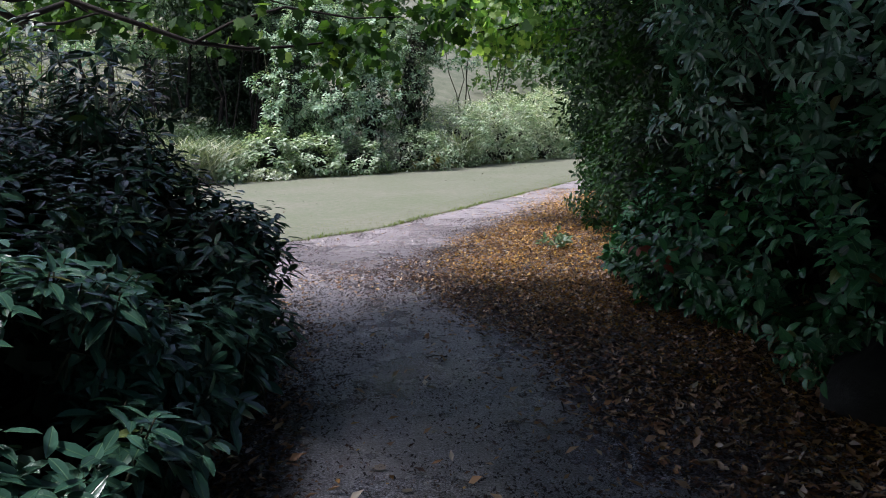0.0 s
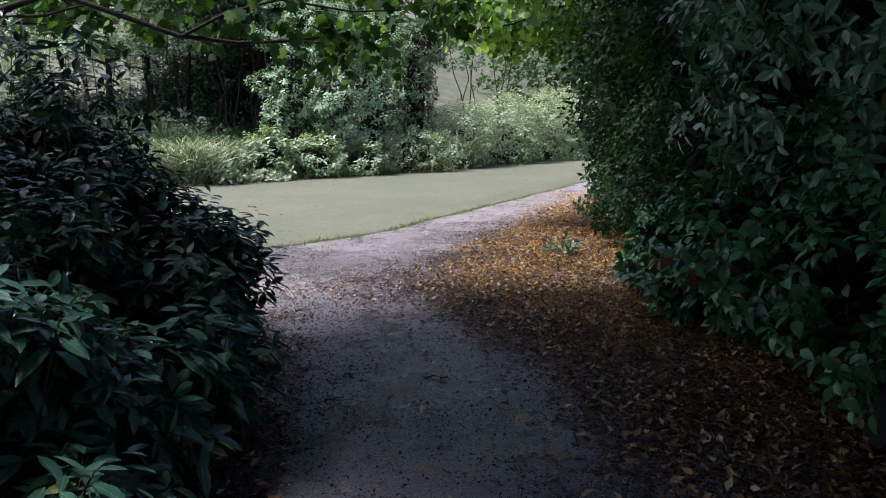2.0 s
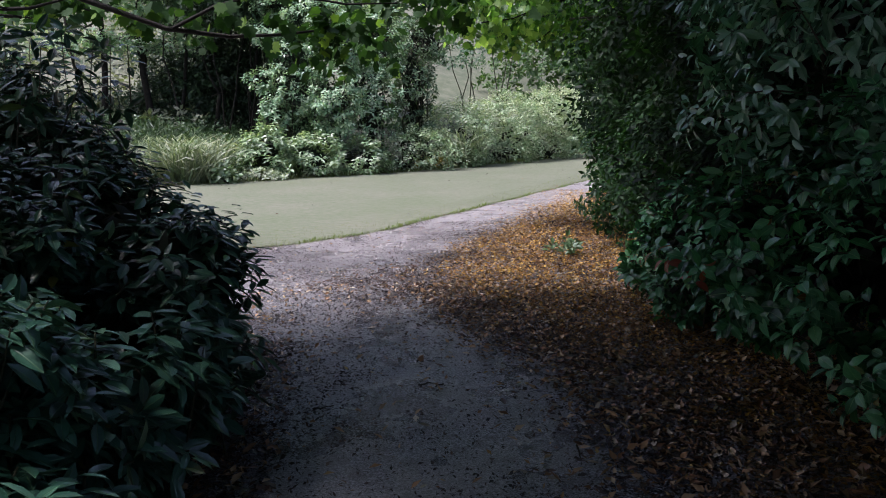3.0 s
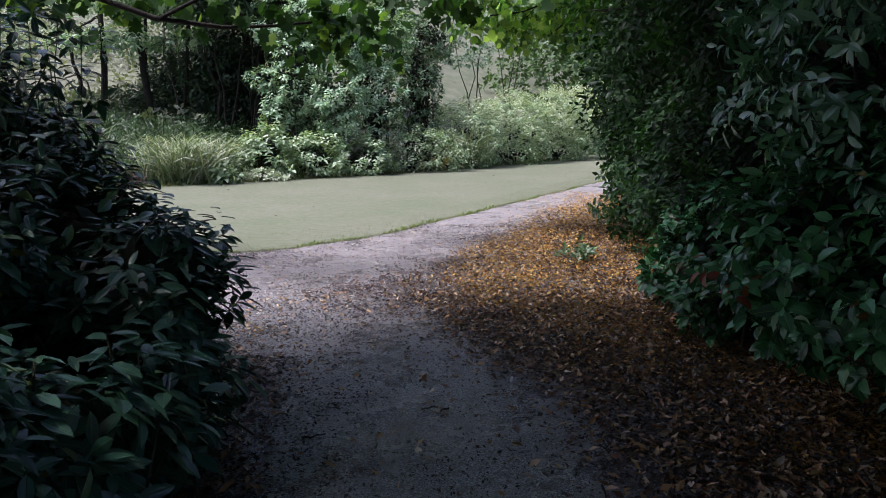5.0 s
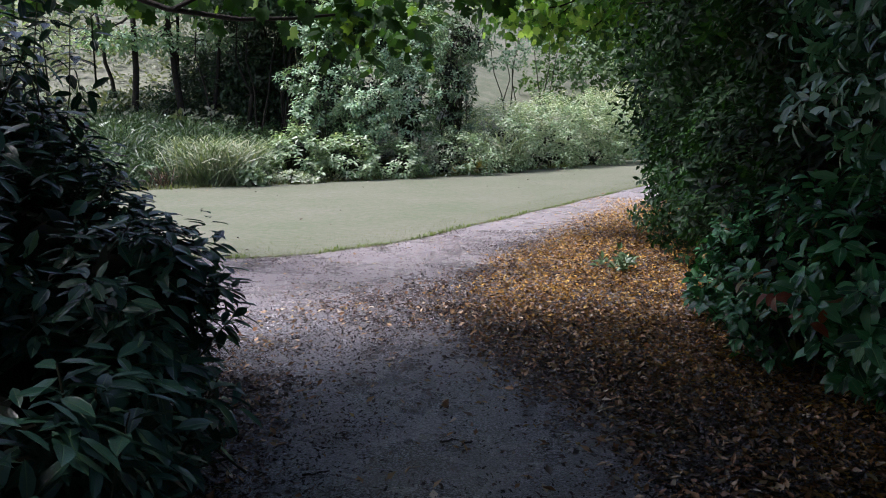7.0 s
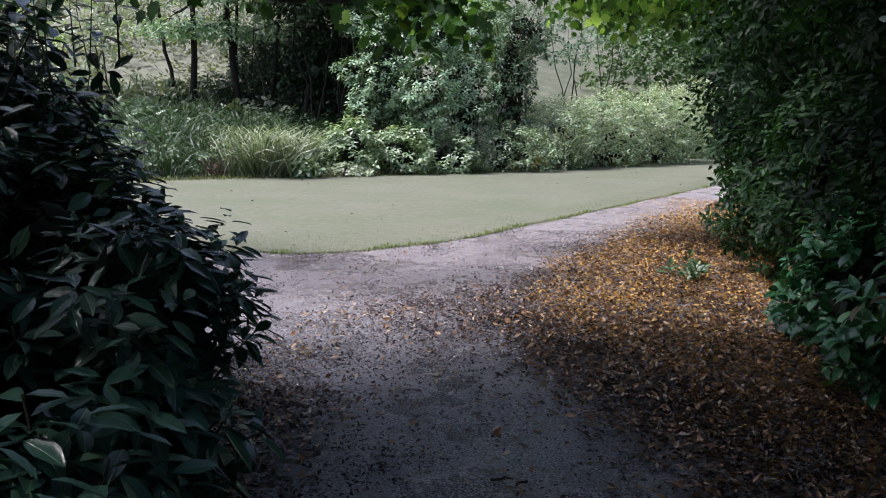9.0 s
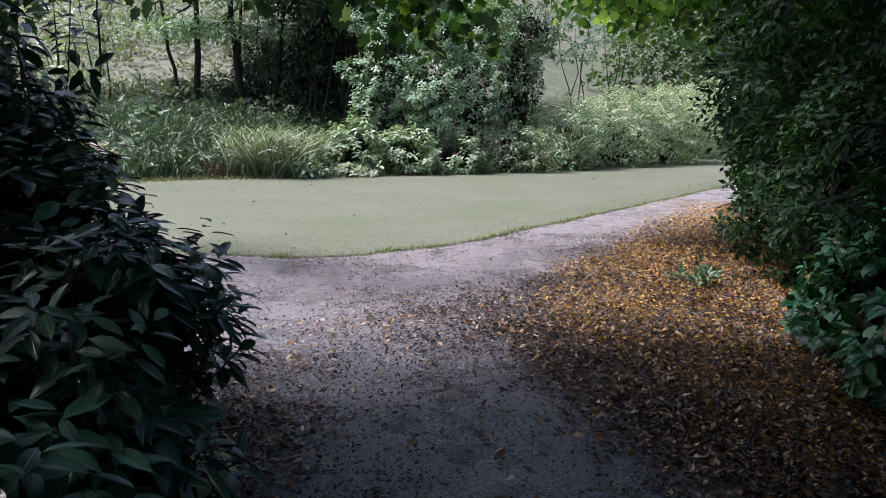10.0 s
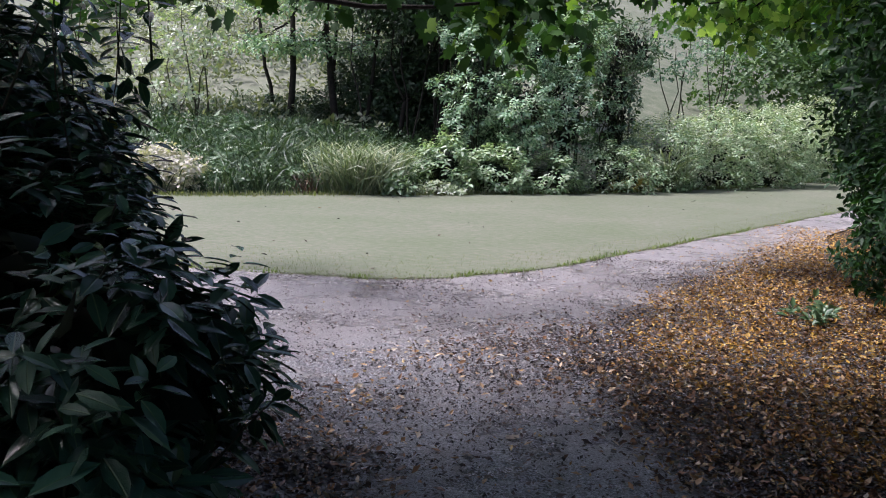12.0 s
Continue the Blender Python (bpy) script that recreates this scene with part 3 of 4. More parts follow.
# ---- evergreen shrub beside the path, on the side of the lawn's open end ----
shrub("laurel_shrub", "dark glossy evergreen laurel shrub beside the path", [
    (-2.4, 5.2, 0.75, 0.95, 0.95, 0.72), (-2.6, 4.0, 0.85, 1.0, 1.3, 0.82),
    (-3.4, 5.4, 1.0, 1.2, 1.1, 1.05), (-2.45, 6.0, 1.3, 0.42, 0.42, 0.62), (-1.95, 4.8, 1.15, 0.55, 0.6, 0.3),
    (-1.24, 5.0, 0.82, 0.36, 0.5, 0.42), (-1.62, 5.15, 0.94, 0.45, 0.5, 0.42), (-2.0, 5.6, 1.05, 0.42, 0.42, 0.45), (-2.5, 1.2, 0.75, 1.1, 1.6, 0.8)], 5600, 9, "laurel", 0.125, LAUREL,
    stems=14, near=(-0.6, 3.4, 1.0), pieces=300, spread=(50, 95), lo=0.6, up=0.9, gaps=-0.14, flat=0.55, fill=2400,
    sprays=[(-1.95, 5.75, 2.0), (-2.05, 6.1, 2.05), (-2.35, 6.4, 2.1), (-2.25, 6.05, 2.0), (-1.78, 5.0, 1.45), (-2.6, 5.9, 2.1), (-2.15, 5.4, 1.85), (-2.9, 6.1, 2.15), (-2.5, 5.2, 1.9),
            (-2.62, 6.75, 2.05), (-2.9, 7.05, 2.25), (-3.15, 6.9, 2.35), (-2.75, 6.5, 2.15), (-3.0, 6.6, 2.3), (-3.35, 6.6, 2.45), (-2.45, 6.4, 1.9), (-2.7, 6.2, 2.0)])
shrub("broad_leaved_shrub", "low broad-leaved green shrub at the foot of the laurel", [
    (-1.42, 4.85, 0.46, 0.58, 0.55, 0.44), (-1.6, 4.4, 0.48, 0.66, 0.75, 0.44), (-1.68, 3.9, 0.48, 0.76, 0.8, 0.46), (-1.75, 3.0, 0.36, 0.85, 0.9, 0.5), (-1.8, 3.3, 0.82, 0.6, 0.7, 0.4)], 1900, 7, "laurel", 0.155, BROAD_LEAF,
    stems=9, near=(-0.9, 3.8, 0.7), pieces=200, spread=(55, 95), lo=0.6, up=0.9, gaps=-0.1, flat=0.45, fill=900)

# ---- evergreen shrub across the path ----
glossy = shrub("glossy_shrub", "dense dark green glossy-leaved shrub overhanging the path", [
    (2.6, 4.6, 1.05, 0.95, 1.2, 0.9), (2.25, 5.5, 0.85, 0.92, 0.85, 0.7), (3.0, 3.0, 1.0, 1.0, 1.2, 0.9), (2.9, 1.0, 1.0, 1.1, 1.4, 1.1), (2.0, 6.9, 0.5, 0.6, 0.8, 0.52), (2.1, 7.9, 0.5, 0.5, 0.8, 0.5)], 4100, 8, "ovate", 0.1, RIGHT_LEAF,
    stems=12, near=(1.3, 4.2, 1.0), pieces=300, spread=(40, 100), lo=0.6, up=0.7, droop=0.25, gaps=-0.06, flat=0.45, fill=1800)
q = np.array([1.3, 5.05, 0.74]) + rng.normal(size=(5, 3)) * np.array([0.06, 0.12, 0.09])
P, Y, Z, S = rosettes(q, np.array([-0.7, -0.5, 0.1]) + rng.normal(size=(5, 3)) * 0.5, 2, 0.075, (40, 100), 0.03, 0.5)
link_mesh("red_leaves", cloud_mesh("red_leaves", "ovate", P - np.array(glossy.location), Y, Z, S), RED_LEAF, glossy, "withered red-brown leaves")
shrub("long_leaved_shrub", "tall shrub with long pointed glossy leaves above the path", [
    (2.6, 5.5, 2.15, 1.1, 1.6, 1.1), (3.0, 3.4, 2.2, 1.0, 1.2, 0.9), (3.1, 6.8, 2.9, 1.1, 1.2, 0.9)], 4200, 8, "laurel", 0.115, LONG_LEAF,
    stems=9, near=(1.3, 4.2, 1.8), pieces=200, spread=(45, 90), lo=0.65, up=0.3, droop=0.35, gaps=-0.16, flat=0.3, fill=1300)

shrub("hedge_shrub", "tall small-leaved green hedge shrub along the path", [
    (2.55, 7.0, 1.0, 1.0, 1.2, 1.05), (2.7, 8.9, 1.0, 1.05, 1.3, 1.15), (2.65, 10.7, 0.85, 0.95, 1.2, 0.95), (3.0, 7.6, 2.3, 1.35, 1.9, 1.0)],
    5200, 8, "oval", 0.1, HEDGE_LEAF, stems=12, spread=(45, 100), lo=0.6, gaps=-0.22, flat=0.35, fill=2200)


def tree(name, label, foot, crown, limbs_to, shoots, k, kind, size, mat, radius, lean=(0, 0), group="", lo=0.55, droop=0.35, up=0.3, flat=0.0):
    """Tapered trunk, limbs into each part of the crown, and leaves on shoots."""
    gz = ground_z(foot[0], foot[1])
    e = thing(name, (foot[0], foot[1], gz), label, "tree", group)
    off = np.array(e.location)
    B = np.array(crown, float)
    fork = Vector((foot[0] + lean[0], foot[1] + lean[1], gz + foot[2]))
    tubes("trunk", [(wander((foot[0], foot[1], gz - 0.08), fork, 6, 0.06), radius, radius * 0.68, 12)], BARK, e)
    for b in B[:limbs_to]:
        tip = Vector(b[:3])
        line = wander(fork - Vector((0, 0, 0.25 * rng.random())), tip, 6, 0.35)
        tubes("limb", [(line, radius * 0.42, radius * 0.1, 7)] + [
            (wander(line[3 + j % 3], Vector(b[:3] + unit(rng.normal(size=3)) * b[3:] * 0.85), 4, 0.2), radius * 0.13, 0.008, 5) for j in range(6)], BARK, e)
    tips, nrm = shell(crown, shoots, lo, low=gz + 0.1)
    axes = nrm + np.array([0, 0, up]) + rng.normal(size=nrm.shape) * 0.45
    P, Y, Z, S = rosettes(tips, axes, k, size, (40, 100), size * 0.5, droop, flat)
    link_mesh("crown", cloud_mesh(name + "_crown", kind, P - off, Y, Z, S), mat, e, "", "stuff")
    return e


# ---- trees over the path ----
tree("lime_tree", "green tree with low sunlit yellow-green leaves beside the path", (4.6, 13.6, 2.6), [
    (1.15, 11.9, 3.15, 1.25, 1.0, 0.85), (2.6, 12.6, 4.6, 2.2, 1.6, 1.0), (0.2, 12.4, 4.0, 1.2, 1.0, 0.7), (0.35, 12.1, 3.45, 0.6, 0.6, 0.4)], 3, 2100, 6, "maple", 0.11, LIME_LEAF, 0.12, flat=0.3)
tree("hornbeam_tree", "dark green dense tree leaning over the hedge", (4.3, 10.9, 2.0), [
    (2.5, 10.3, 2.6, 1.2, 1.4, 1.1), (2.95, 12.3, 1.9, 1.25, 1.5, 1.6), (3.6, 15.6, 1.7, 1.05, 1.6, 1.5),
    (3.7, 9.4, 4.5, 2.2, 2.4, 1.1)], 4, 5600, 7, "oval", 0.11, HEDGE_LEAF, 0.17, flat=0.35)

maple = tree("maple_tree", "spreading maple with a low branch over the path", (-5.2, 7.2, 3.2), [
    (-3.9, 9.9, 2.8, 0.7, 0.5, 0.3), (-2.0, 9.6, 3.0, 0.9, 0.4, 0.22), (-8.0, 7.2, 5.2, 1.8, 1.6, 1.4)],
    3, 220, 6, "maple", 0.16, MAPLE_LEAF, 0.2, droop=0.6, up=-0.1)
bpts = [Vector(p) for p in ((-5.1, 7.4, 3.2), (-4.2, 8.6, 3.0), (-3.4, 8.8, 2.7), (-2.5, 8.8, 2.38), (-2.0, 9.1, 2.33), (-1.6, 9.4, 2.37), (-1.26, 9.57, 2.42))]
tubes("low_branch", [(bpts, 0.036, 0.011, 8), ([(-2.45, 8.8, 2.38), (-2.1, 9.0, 2.6), (-1.6, 9.2, 2.76), (-0.9, 9.4, 2.66), (-0.4, 9.5, 2.68)], 0.022, 0.008, 6)], BARK, maple, "dark bare low branch")
hang = []
for c, r, m in (((-1.1, 9.8, 2.32), (0.36, 0.3, 0.26), 34), ((-0.8, 11.2, 2.4), (0.35, 0.5, 0.3), 26), ((-2.2, 9.2, 2.5), (0.8, 0.3, 0.2), 22), ((-3.6, 9.4, 2.65), (0.9, 0.4, 0.3), 22), ((-0.3, 9.4, 2.78), (0.7, 0.4, 0.25), 26), ((-4.9, 10.4, 2.75), (0.6, 0.5, 0.45), 42), ((0.1, 9.1, 2.55), (0.2, 0.2, 0.25), 8)):
    hang.append(np.array(c) + rng.normal(size=(m, 3)) * np.array(r) * 0.6)
hang = np.concatenate(hang)
P, Y, Z, S = rosettes(hang, np.tile([0, -0.2, -0.3], (len(hang), 1)) + rng.normal(size=hang.shape) * 0.5, 4, 0.145, (40, 90), 0.05, 0.5)
a, b = nearest_split(P, (-1.0, 8.0, 2.2), 150)
leaf_objects("leaf", "maple", P[a], Y[a], Z[a], S[a], MAPLE_LEAF, maple)
link_mesh("low_leaves", cloud_mesh("low_leaves", "maple", P[b] - np.array(maple.location), Y[b], Z[b], S[b]), MAPLE_LEAF, maple, "", "stuff")

# crowns out of view, added where they shade the path and shrubs
for foot, rad, shoots, crown in (
        ((3.9, 1.2, 3.4), 0.22, 4600, [(0.1, 1.2, 5.0, 2.9, 2.8, 1.5), (5.8, 1.6, 5.8, 1.7, 2.0, 1.3), (0.8, -3.2, 5.0, 4.2, 3.2, 1.8)]),
        ((-4.2, -2.6, 3.2), 0.2, 5500, [(-1.8, -2.5, 5.2, 3.0, 3.0, 1.6), (-4.0, -3.6, 4.6, 3.0, 3.0, 2.0), (0.2, -0.4, 5.4, 2.2, 2.0, 1.3)]),
        ((-5.9, 0.4, 3.0), 0.14, 1050, [(-3.7, 4.0, 5.0, 0.9, 0.9, 0.6), (-5.6, 1.2, 4.7, 1.8, 1.8, 1.3), (-4.7, 4.9, 4.9, 1.3, 1.5, 0.9), (-5.0, 3.4, 5.0, 1.4, 1.5, 1.0)]),
        ((4.7, 6.2, 3.2), 0.2, 11000, [(-1.1, 5.85, 4.9, 2.4, 2.05, 1.4), (-1.7, 3.8, 5.0, 1.4, 2.2, 1.4), (-0.4, 3.2, 4.9, 2.1, 2.1, 1.3), (1.4, 8.35, 4.9, 1.1, 1.9, 0.8)])):
    tree("shade_tree", "unseen broad leafy tree added to shade the path", foot, crown, len(crown), shoots, 6, "kite", 0.27, CANOPY_LEAF, rad, (0, 0), "canopy trees")
# unseen shrubs added beside and behind the path to keep light out
shrub("screen_shrub", "unseen tall dense shrub added behind the laurel to block side light", [(-5.2, 1.5, 1.5, 1.5, 3.0, 1.9), (-5.4, -2.0, 1.6, 1.5, 2.6, 2.0)], 1800, 7, "kite", 0.2, RIGHT_LEAF, stems=9, twigs=False)
shrub("screen_shrub", "unseen tall dense shrub added behind the hedge to block side light", [(5.0, 1.0, 1.8, 1.4, 3.4, 2.1), (5.2, 6.0, 1.8, 1.4, 3.0, 2.2)], 1800, 7, "kite", 0.2, RIGHT_LEAF, stems=9, twigs=False)
shrub("backing_shrub", "unseen dense green shrub added to close the path behind", [
    (-2.6, -3.2, 1.2, 1.4, 2.2, 1.3), (0.2, -8.5, 1.8, 4.2, 1.2, 2.2), (3.0, -3.0, 1.3, 1.5, 2.6, 1.5)], 1300, 7, "oval", 0.19, RIGHT_LEAF, stems=9, twigs=False)

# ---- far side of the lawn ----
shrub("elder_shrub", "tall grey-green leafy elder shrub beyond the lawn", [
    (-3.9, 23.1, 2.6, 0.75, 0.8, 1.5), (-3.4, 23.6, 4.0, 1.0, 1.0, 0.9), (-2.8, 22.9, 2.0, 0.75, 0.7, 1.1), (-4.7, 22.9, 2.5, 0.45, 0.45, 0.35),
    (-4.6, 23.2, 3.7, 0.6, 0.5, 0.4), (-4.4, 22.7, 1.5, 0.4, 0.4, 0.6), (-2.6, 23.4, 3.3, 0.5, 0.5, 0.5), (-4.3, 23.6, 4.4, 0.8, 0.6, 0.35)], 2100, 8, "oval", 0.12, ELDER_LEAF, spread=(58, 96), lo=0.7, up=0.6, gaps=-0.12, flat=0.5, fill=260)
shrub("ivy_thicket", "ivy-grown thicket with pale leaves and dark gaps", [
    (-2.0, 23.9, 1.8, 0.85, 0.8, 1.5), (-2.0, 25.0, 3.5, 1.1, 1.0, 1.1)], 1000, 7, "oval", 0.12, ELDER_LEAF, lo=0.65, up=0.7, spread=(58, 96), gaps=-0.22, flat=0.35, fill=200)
shrub("ivy_thicket", "dark shaded thicket beside the pale bank", [
    (-0.85, 25.4, 2.2, 0.7, 0.8, 1.8), (-0.6, 26.2, 3.6, 0.9, 0.9, 0.9)], 650, 7, "oval", 0.12, IVY_LEAF, lo=0.6, up=0.6, gaps=-0.22, flat=0.4, fill=220)
shrub("bramble_bush", "low pale green bramble bush at the lawn edge", [
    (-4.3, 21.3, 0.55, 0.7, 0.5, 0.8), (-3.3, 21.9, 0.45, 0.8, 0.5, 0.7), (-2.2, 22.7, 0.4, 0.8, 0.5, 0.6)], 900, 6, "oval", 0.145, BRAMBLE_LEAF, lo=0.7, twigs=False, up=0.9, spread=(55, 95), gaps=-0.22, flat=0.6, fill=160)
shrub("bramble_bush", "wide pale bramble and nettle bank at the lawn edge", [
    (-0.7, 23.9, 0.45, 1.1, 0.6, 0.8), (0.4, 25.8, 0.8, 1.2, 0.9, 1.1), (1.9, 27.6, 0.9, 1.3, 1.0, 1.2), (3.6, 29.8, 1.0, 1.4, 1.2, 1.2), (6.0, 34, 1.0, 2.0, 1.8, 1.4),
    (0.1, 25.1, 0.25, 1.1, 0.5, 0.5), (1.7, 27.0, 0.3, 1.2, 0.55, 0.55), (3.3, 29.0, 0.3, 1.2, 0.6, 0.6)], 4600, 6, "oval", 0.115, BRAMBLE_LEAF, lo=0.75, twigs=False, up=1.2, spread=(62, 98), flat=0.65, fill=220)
shrub("pale_herbs", "pale tall herbs and reeds behind the brambles, sunlight in their colour", [
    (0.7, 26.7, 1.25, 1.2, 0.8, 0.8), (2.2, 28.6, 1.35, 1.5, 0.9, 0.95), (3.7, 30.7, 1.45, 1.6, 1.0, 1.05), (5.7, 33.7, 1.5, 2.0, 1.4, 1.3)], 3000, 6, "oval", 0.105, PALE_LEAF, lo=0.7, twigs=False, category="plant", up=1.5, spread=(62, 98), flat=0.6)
shrub("pale_shrub", "airy pale green young shrub in the meadow", [
    (-12.3, 23.2, 3.0, 1.3, 0.9, 1.9), (-11.4, 23.4, 4.2, 1.3, 0.9, 1.3)], 260, 6, "kite", 0.16, PALE_LEAF, stems=7, lo=0.3, twigs=False)
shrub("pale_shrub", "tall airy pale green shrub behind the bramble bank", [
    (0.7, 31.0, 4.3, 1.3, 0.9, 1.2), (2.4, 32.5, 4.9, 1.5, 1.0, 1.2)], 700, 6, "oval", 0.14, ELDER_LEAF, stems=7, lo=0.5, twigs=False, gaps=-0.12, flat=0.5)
shrub("flowering_shrub", "low pinkish pale flowering shrub at the lawn edge", [
    (-9.55, 18.3, 0.45, 0.95, 0.5, 0.55)], 460, 6, "kite", 0.12, FLOWER, stems=5, lo=0.6, twigs=False)


def clump(name, label, at, n, spread, height, mat):
    gz = ground_z(at[0], at[1])
    az = rng.random(n) * 6.28
    P = np.column_stack([at[0] + rng.normal(size=n) * spread[0], at[1] + rng.normal(size=n) * spread[1], np.zeros(n)])
    P[:, 2] = [ground_z(a, b) for a, b in P[:, :2]]
    Y = np.column_stack([np.cos(az), np.sin(az), np.zeros(n)])
    Z = np.column_stack([rng.normal(size=n) * 0.45, rng.normal(size=n) * 0.45, np.ones(n)])
    e = thing(name, (at[0], at[1], gz), label, "plant")
    front = np.argsort(P[:, 1])[:40] if mat is SEDGE else []
    if len(front):
        leaf_objects("blade", "blade", P[front], Y[front], Z[front], height * (0.6 + 0.5 * rng.random(len(front))), mat, e)
    link_mesh("foliage", cloud_mesh(name, "blade", P - np.array(e.location), Y, Z, height * (0.4 + 0.75 * rng.random(n)), 0.75), mat, e, "", "stuff")
    return e


clump("sedge_clump", "arching pale green sedge clump at the lawn edge", (-6.0, 20.0), 520, (0.27, 0.14), 1.15, SEDGE)
clump("sedge_clump", "arching pale green sedge clump at the lawn edge", (-5.35, 20.4), 260, (0.16, 0.12), 1.05, SEDGE)
for cx, cy, n, h in ((-8.0, 19.3, 260, 0.95), (-8.5, 20.3, 240, 1.1), (-7.3, 20.6, 260, 1.15), (-8.4, 21.2, 300, 1.2), (-9.8, 20.6, 240, 0.9), (-6.3, 22.0, 260, 1.2),
                     (-10.4, 22.4, 260, 0.9), (-7.4, 23.0, 300, 1.1), (-9.0, 23.2, 300, 0.9), (-11.0, 24.6, 260, 0.8), (-5.4, 22.4, 200, 1.1)):
    clump("sedge_clump", "dark green arching sedge clump beyond the lawn", (cx, cy), n * 2 // 3, (0.3, 0.26), h * 0.85, DARK_SEDGE)
clump("sedge_clump", "tall grass clump among the brambles", (0.5, 25.2), 160, (0.2, 0.15), 1.2, SEDGE)
shrub("fern_patch", "low feathery green ferns among the sedge", [(-8.6, 20.2, 0.5, 0.8, 0.5, 0.5), (-9.8, 22.0, 1.0, 0.9, 0.6, 0.6)], 160, 5, "frond", 0.4, IVY_LEAF, stems=0, twigs=False, category="plant")

for tx, ty, lean, rad in ((-9.55, 24.8, 0.05, 0.1), (-8.35, 25.2, -0.35, 0.105), (-10.3, 25.4, -0.5, 0.06), (-7.7, 25.6, 0.4, 0.06), (-8.8, 26.0, 0.1, 0.06)):
    tree("slender_tree", "slender dark-trunked tree at the meadow edge", (tx, ty, 3.0), [
        (tx + lean - 0.3, ty - 0.3, 3.6, 1.1, 0.9, 0.45), (tx + lean + 0.3, ty, 5.4, 1.7, 1.5, 1.3)], 2, 340 if rad > 0.09 else 120, 6, "oval", 0.18, ELDER_LEAF, rad, (lean, 0), "meadow edge trees", flat=0.6)
for tx, ty, h in ((-6.6, 25.2, 3.0), (-5.5, 25.6, 3.0), (-6.0, 27.0, 3.2), (-7.2, 27.6, 3.0), (-4.6, 26.5, 3.0)):
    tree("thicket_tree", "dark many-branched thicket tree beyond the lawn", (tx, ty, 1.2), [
        (tx, ty + 0.9, 2.4, 1.2, 0.8, 1.6), (tx + 0.2, ty - 0.9, 5.2, 1.8, 1.9, 1.4)], 2, 850, 7, "oval", 0.19, IVY_SHADED, 0.08, (0.2, 0), "thicket trees")
    for j in range(4):
        q = tx + rng.normal() * 0.5
        st = thing("sapling", (q, ty - 0.7, ground_z(q, ty - 0.7)), "thin dark bare sapling stem in the thicket", "sapling", "thicket saplings")
        tubes("stem", [(wander((q, ty - 0.7, st.location.z - 0.05), (q + rng.normal() * 0.5, ty - 0.5, 4.6), 5, 0.15), 0.03, 0.012, 5)], BARK, st)
for tx, ty, s in ((-3.2, 31, 1.0), (6.5, 42, 1.4), (11, 48, 1.6), (-8.5, 40, 1.1), (14, 38, 1.5), (9.5, 33, 1.3), (6.3, 20.5, 1.0), (7.5, 14, 1.0)):
    g = ground_z(tx, ty)
    tree("woodland_tree", "leafy green woodland tree beyond the lawn", (tx, ty, 2.2 * s), [
        (tx, ty, g + 3.0 * s, 2.2 * s, 1.8 * s, 1.9 * s), (tx + 0.8 * s, ty, g + 5.4 * s, 2.6 * s, 2.2 * s, 2.0 * s), (tx - 1.2 * s, ty, g + 4.8 * s, 1.9 * s, 1.8 * s, 1.7 * s)],
        3, 900, 6, "kite", 0.3 * s, WOOD_LEAF, 0.2 * s, (0, 0), "woodland trees")

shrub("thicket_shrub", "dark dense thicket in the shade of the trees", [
    (-8.0, 28.2, 2.9, 1.3, 0.8, 2.0), (-6.6, 27.2, 2.6, 1.3, 0.8, 2.0), (-5.2, 26.4, 2.4, 1.2, 0.8, 2.0), (-4.4, 25.4, 2.2, 0.8, 0.7, 1.8), (-8.5, 27.0, 2.4, 0.9, 0.7, 1.5), (-7.5, 26.0, 2.0, 0.9, 0.6, 1.4)], 2300, 7, "oval", 0.14, IVY_SHADED, lo=0.6, twigs=False)

shrub("wood_edge_shrub", "dense green shrubs along the wood edge", [
    (-1.8, 28.6, 2.9, 1.7, 0.9, 2.2), (4.6, 38.0, 3.2, 3.0, 1.2, 2.6), (8.5, 40.0, 3.4, 3.0, 1.4, 2.8)], 1500, 6, "kite", 0.24, WOOD_LEAF, lo=0.5, twigs=False, up=0.8)
shrub("low_mound", "low pale green leafy mound at the lawn edge", [(-4.25, 20.75, 0.1, 0.55, 0.25, 0.22)], 120, 5, "oval", 0.09, PALE_LEAF, stems=2, twigs=False, category="plant")
shrub("leafy_herb", "broad-leaved bright green herb beside the sedge", [(-5.0, 20.0, 0.2, 0.3, 0.2, 0.25)], 40, 5, "oval", 0.2, BRAMBLE_LEAF, stems=2, twigs=False, category="plant", up=1.2)
clump("dead_sedge", "brown withered sedge tuft at the lawn edge", (-6.75, 19.35), 90, (0.1, 0.08), 0.5, MULCH)

# takes the darkened leaf, so the shade below the trees is painted
shrub("undergrowth", "green undergrowth round the slender trunks, tree shade in its colour", [
    (-9.3, 25.8, 1.9, 1.0, 0.5, 0.6), (-8.2, 26.0, 2.2, 0.9, 0.5, 0.9), (-10.4, 25.2, 1.8, 0.7, 0.5, 0.45)], 420, 6, "oval", 0.14, IVY_SHADED, stems=5, lo=0.4, twigs=False)

# ---- mossy boulder under the glossy shrub ----
bm = bmesh.new()
bmesh.ops.create_icosphere(bm, subdivisions=4, radius=1.0)
for v in bm.verts:
    k = 1 + 0.18 * noise.noise(v.co * 1.4) + 0.05 * noise.noise(v.co * 5)
    v.co = Vector((v.co.x * 0.46, v.co.y * 0.36, max(v.co.z * 0.42, -0.12))) * k
me = bpy.data.meshes.new("boulder")
bm.to_mesh(me)
bm.free()
for p in me.polygons:
    p.use_smooth = True
boulder = link_mesh("boulder", me, STONE)
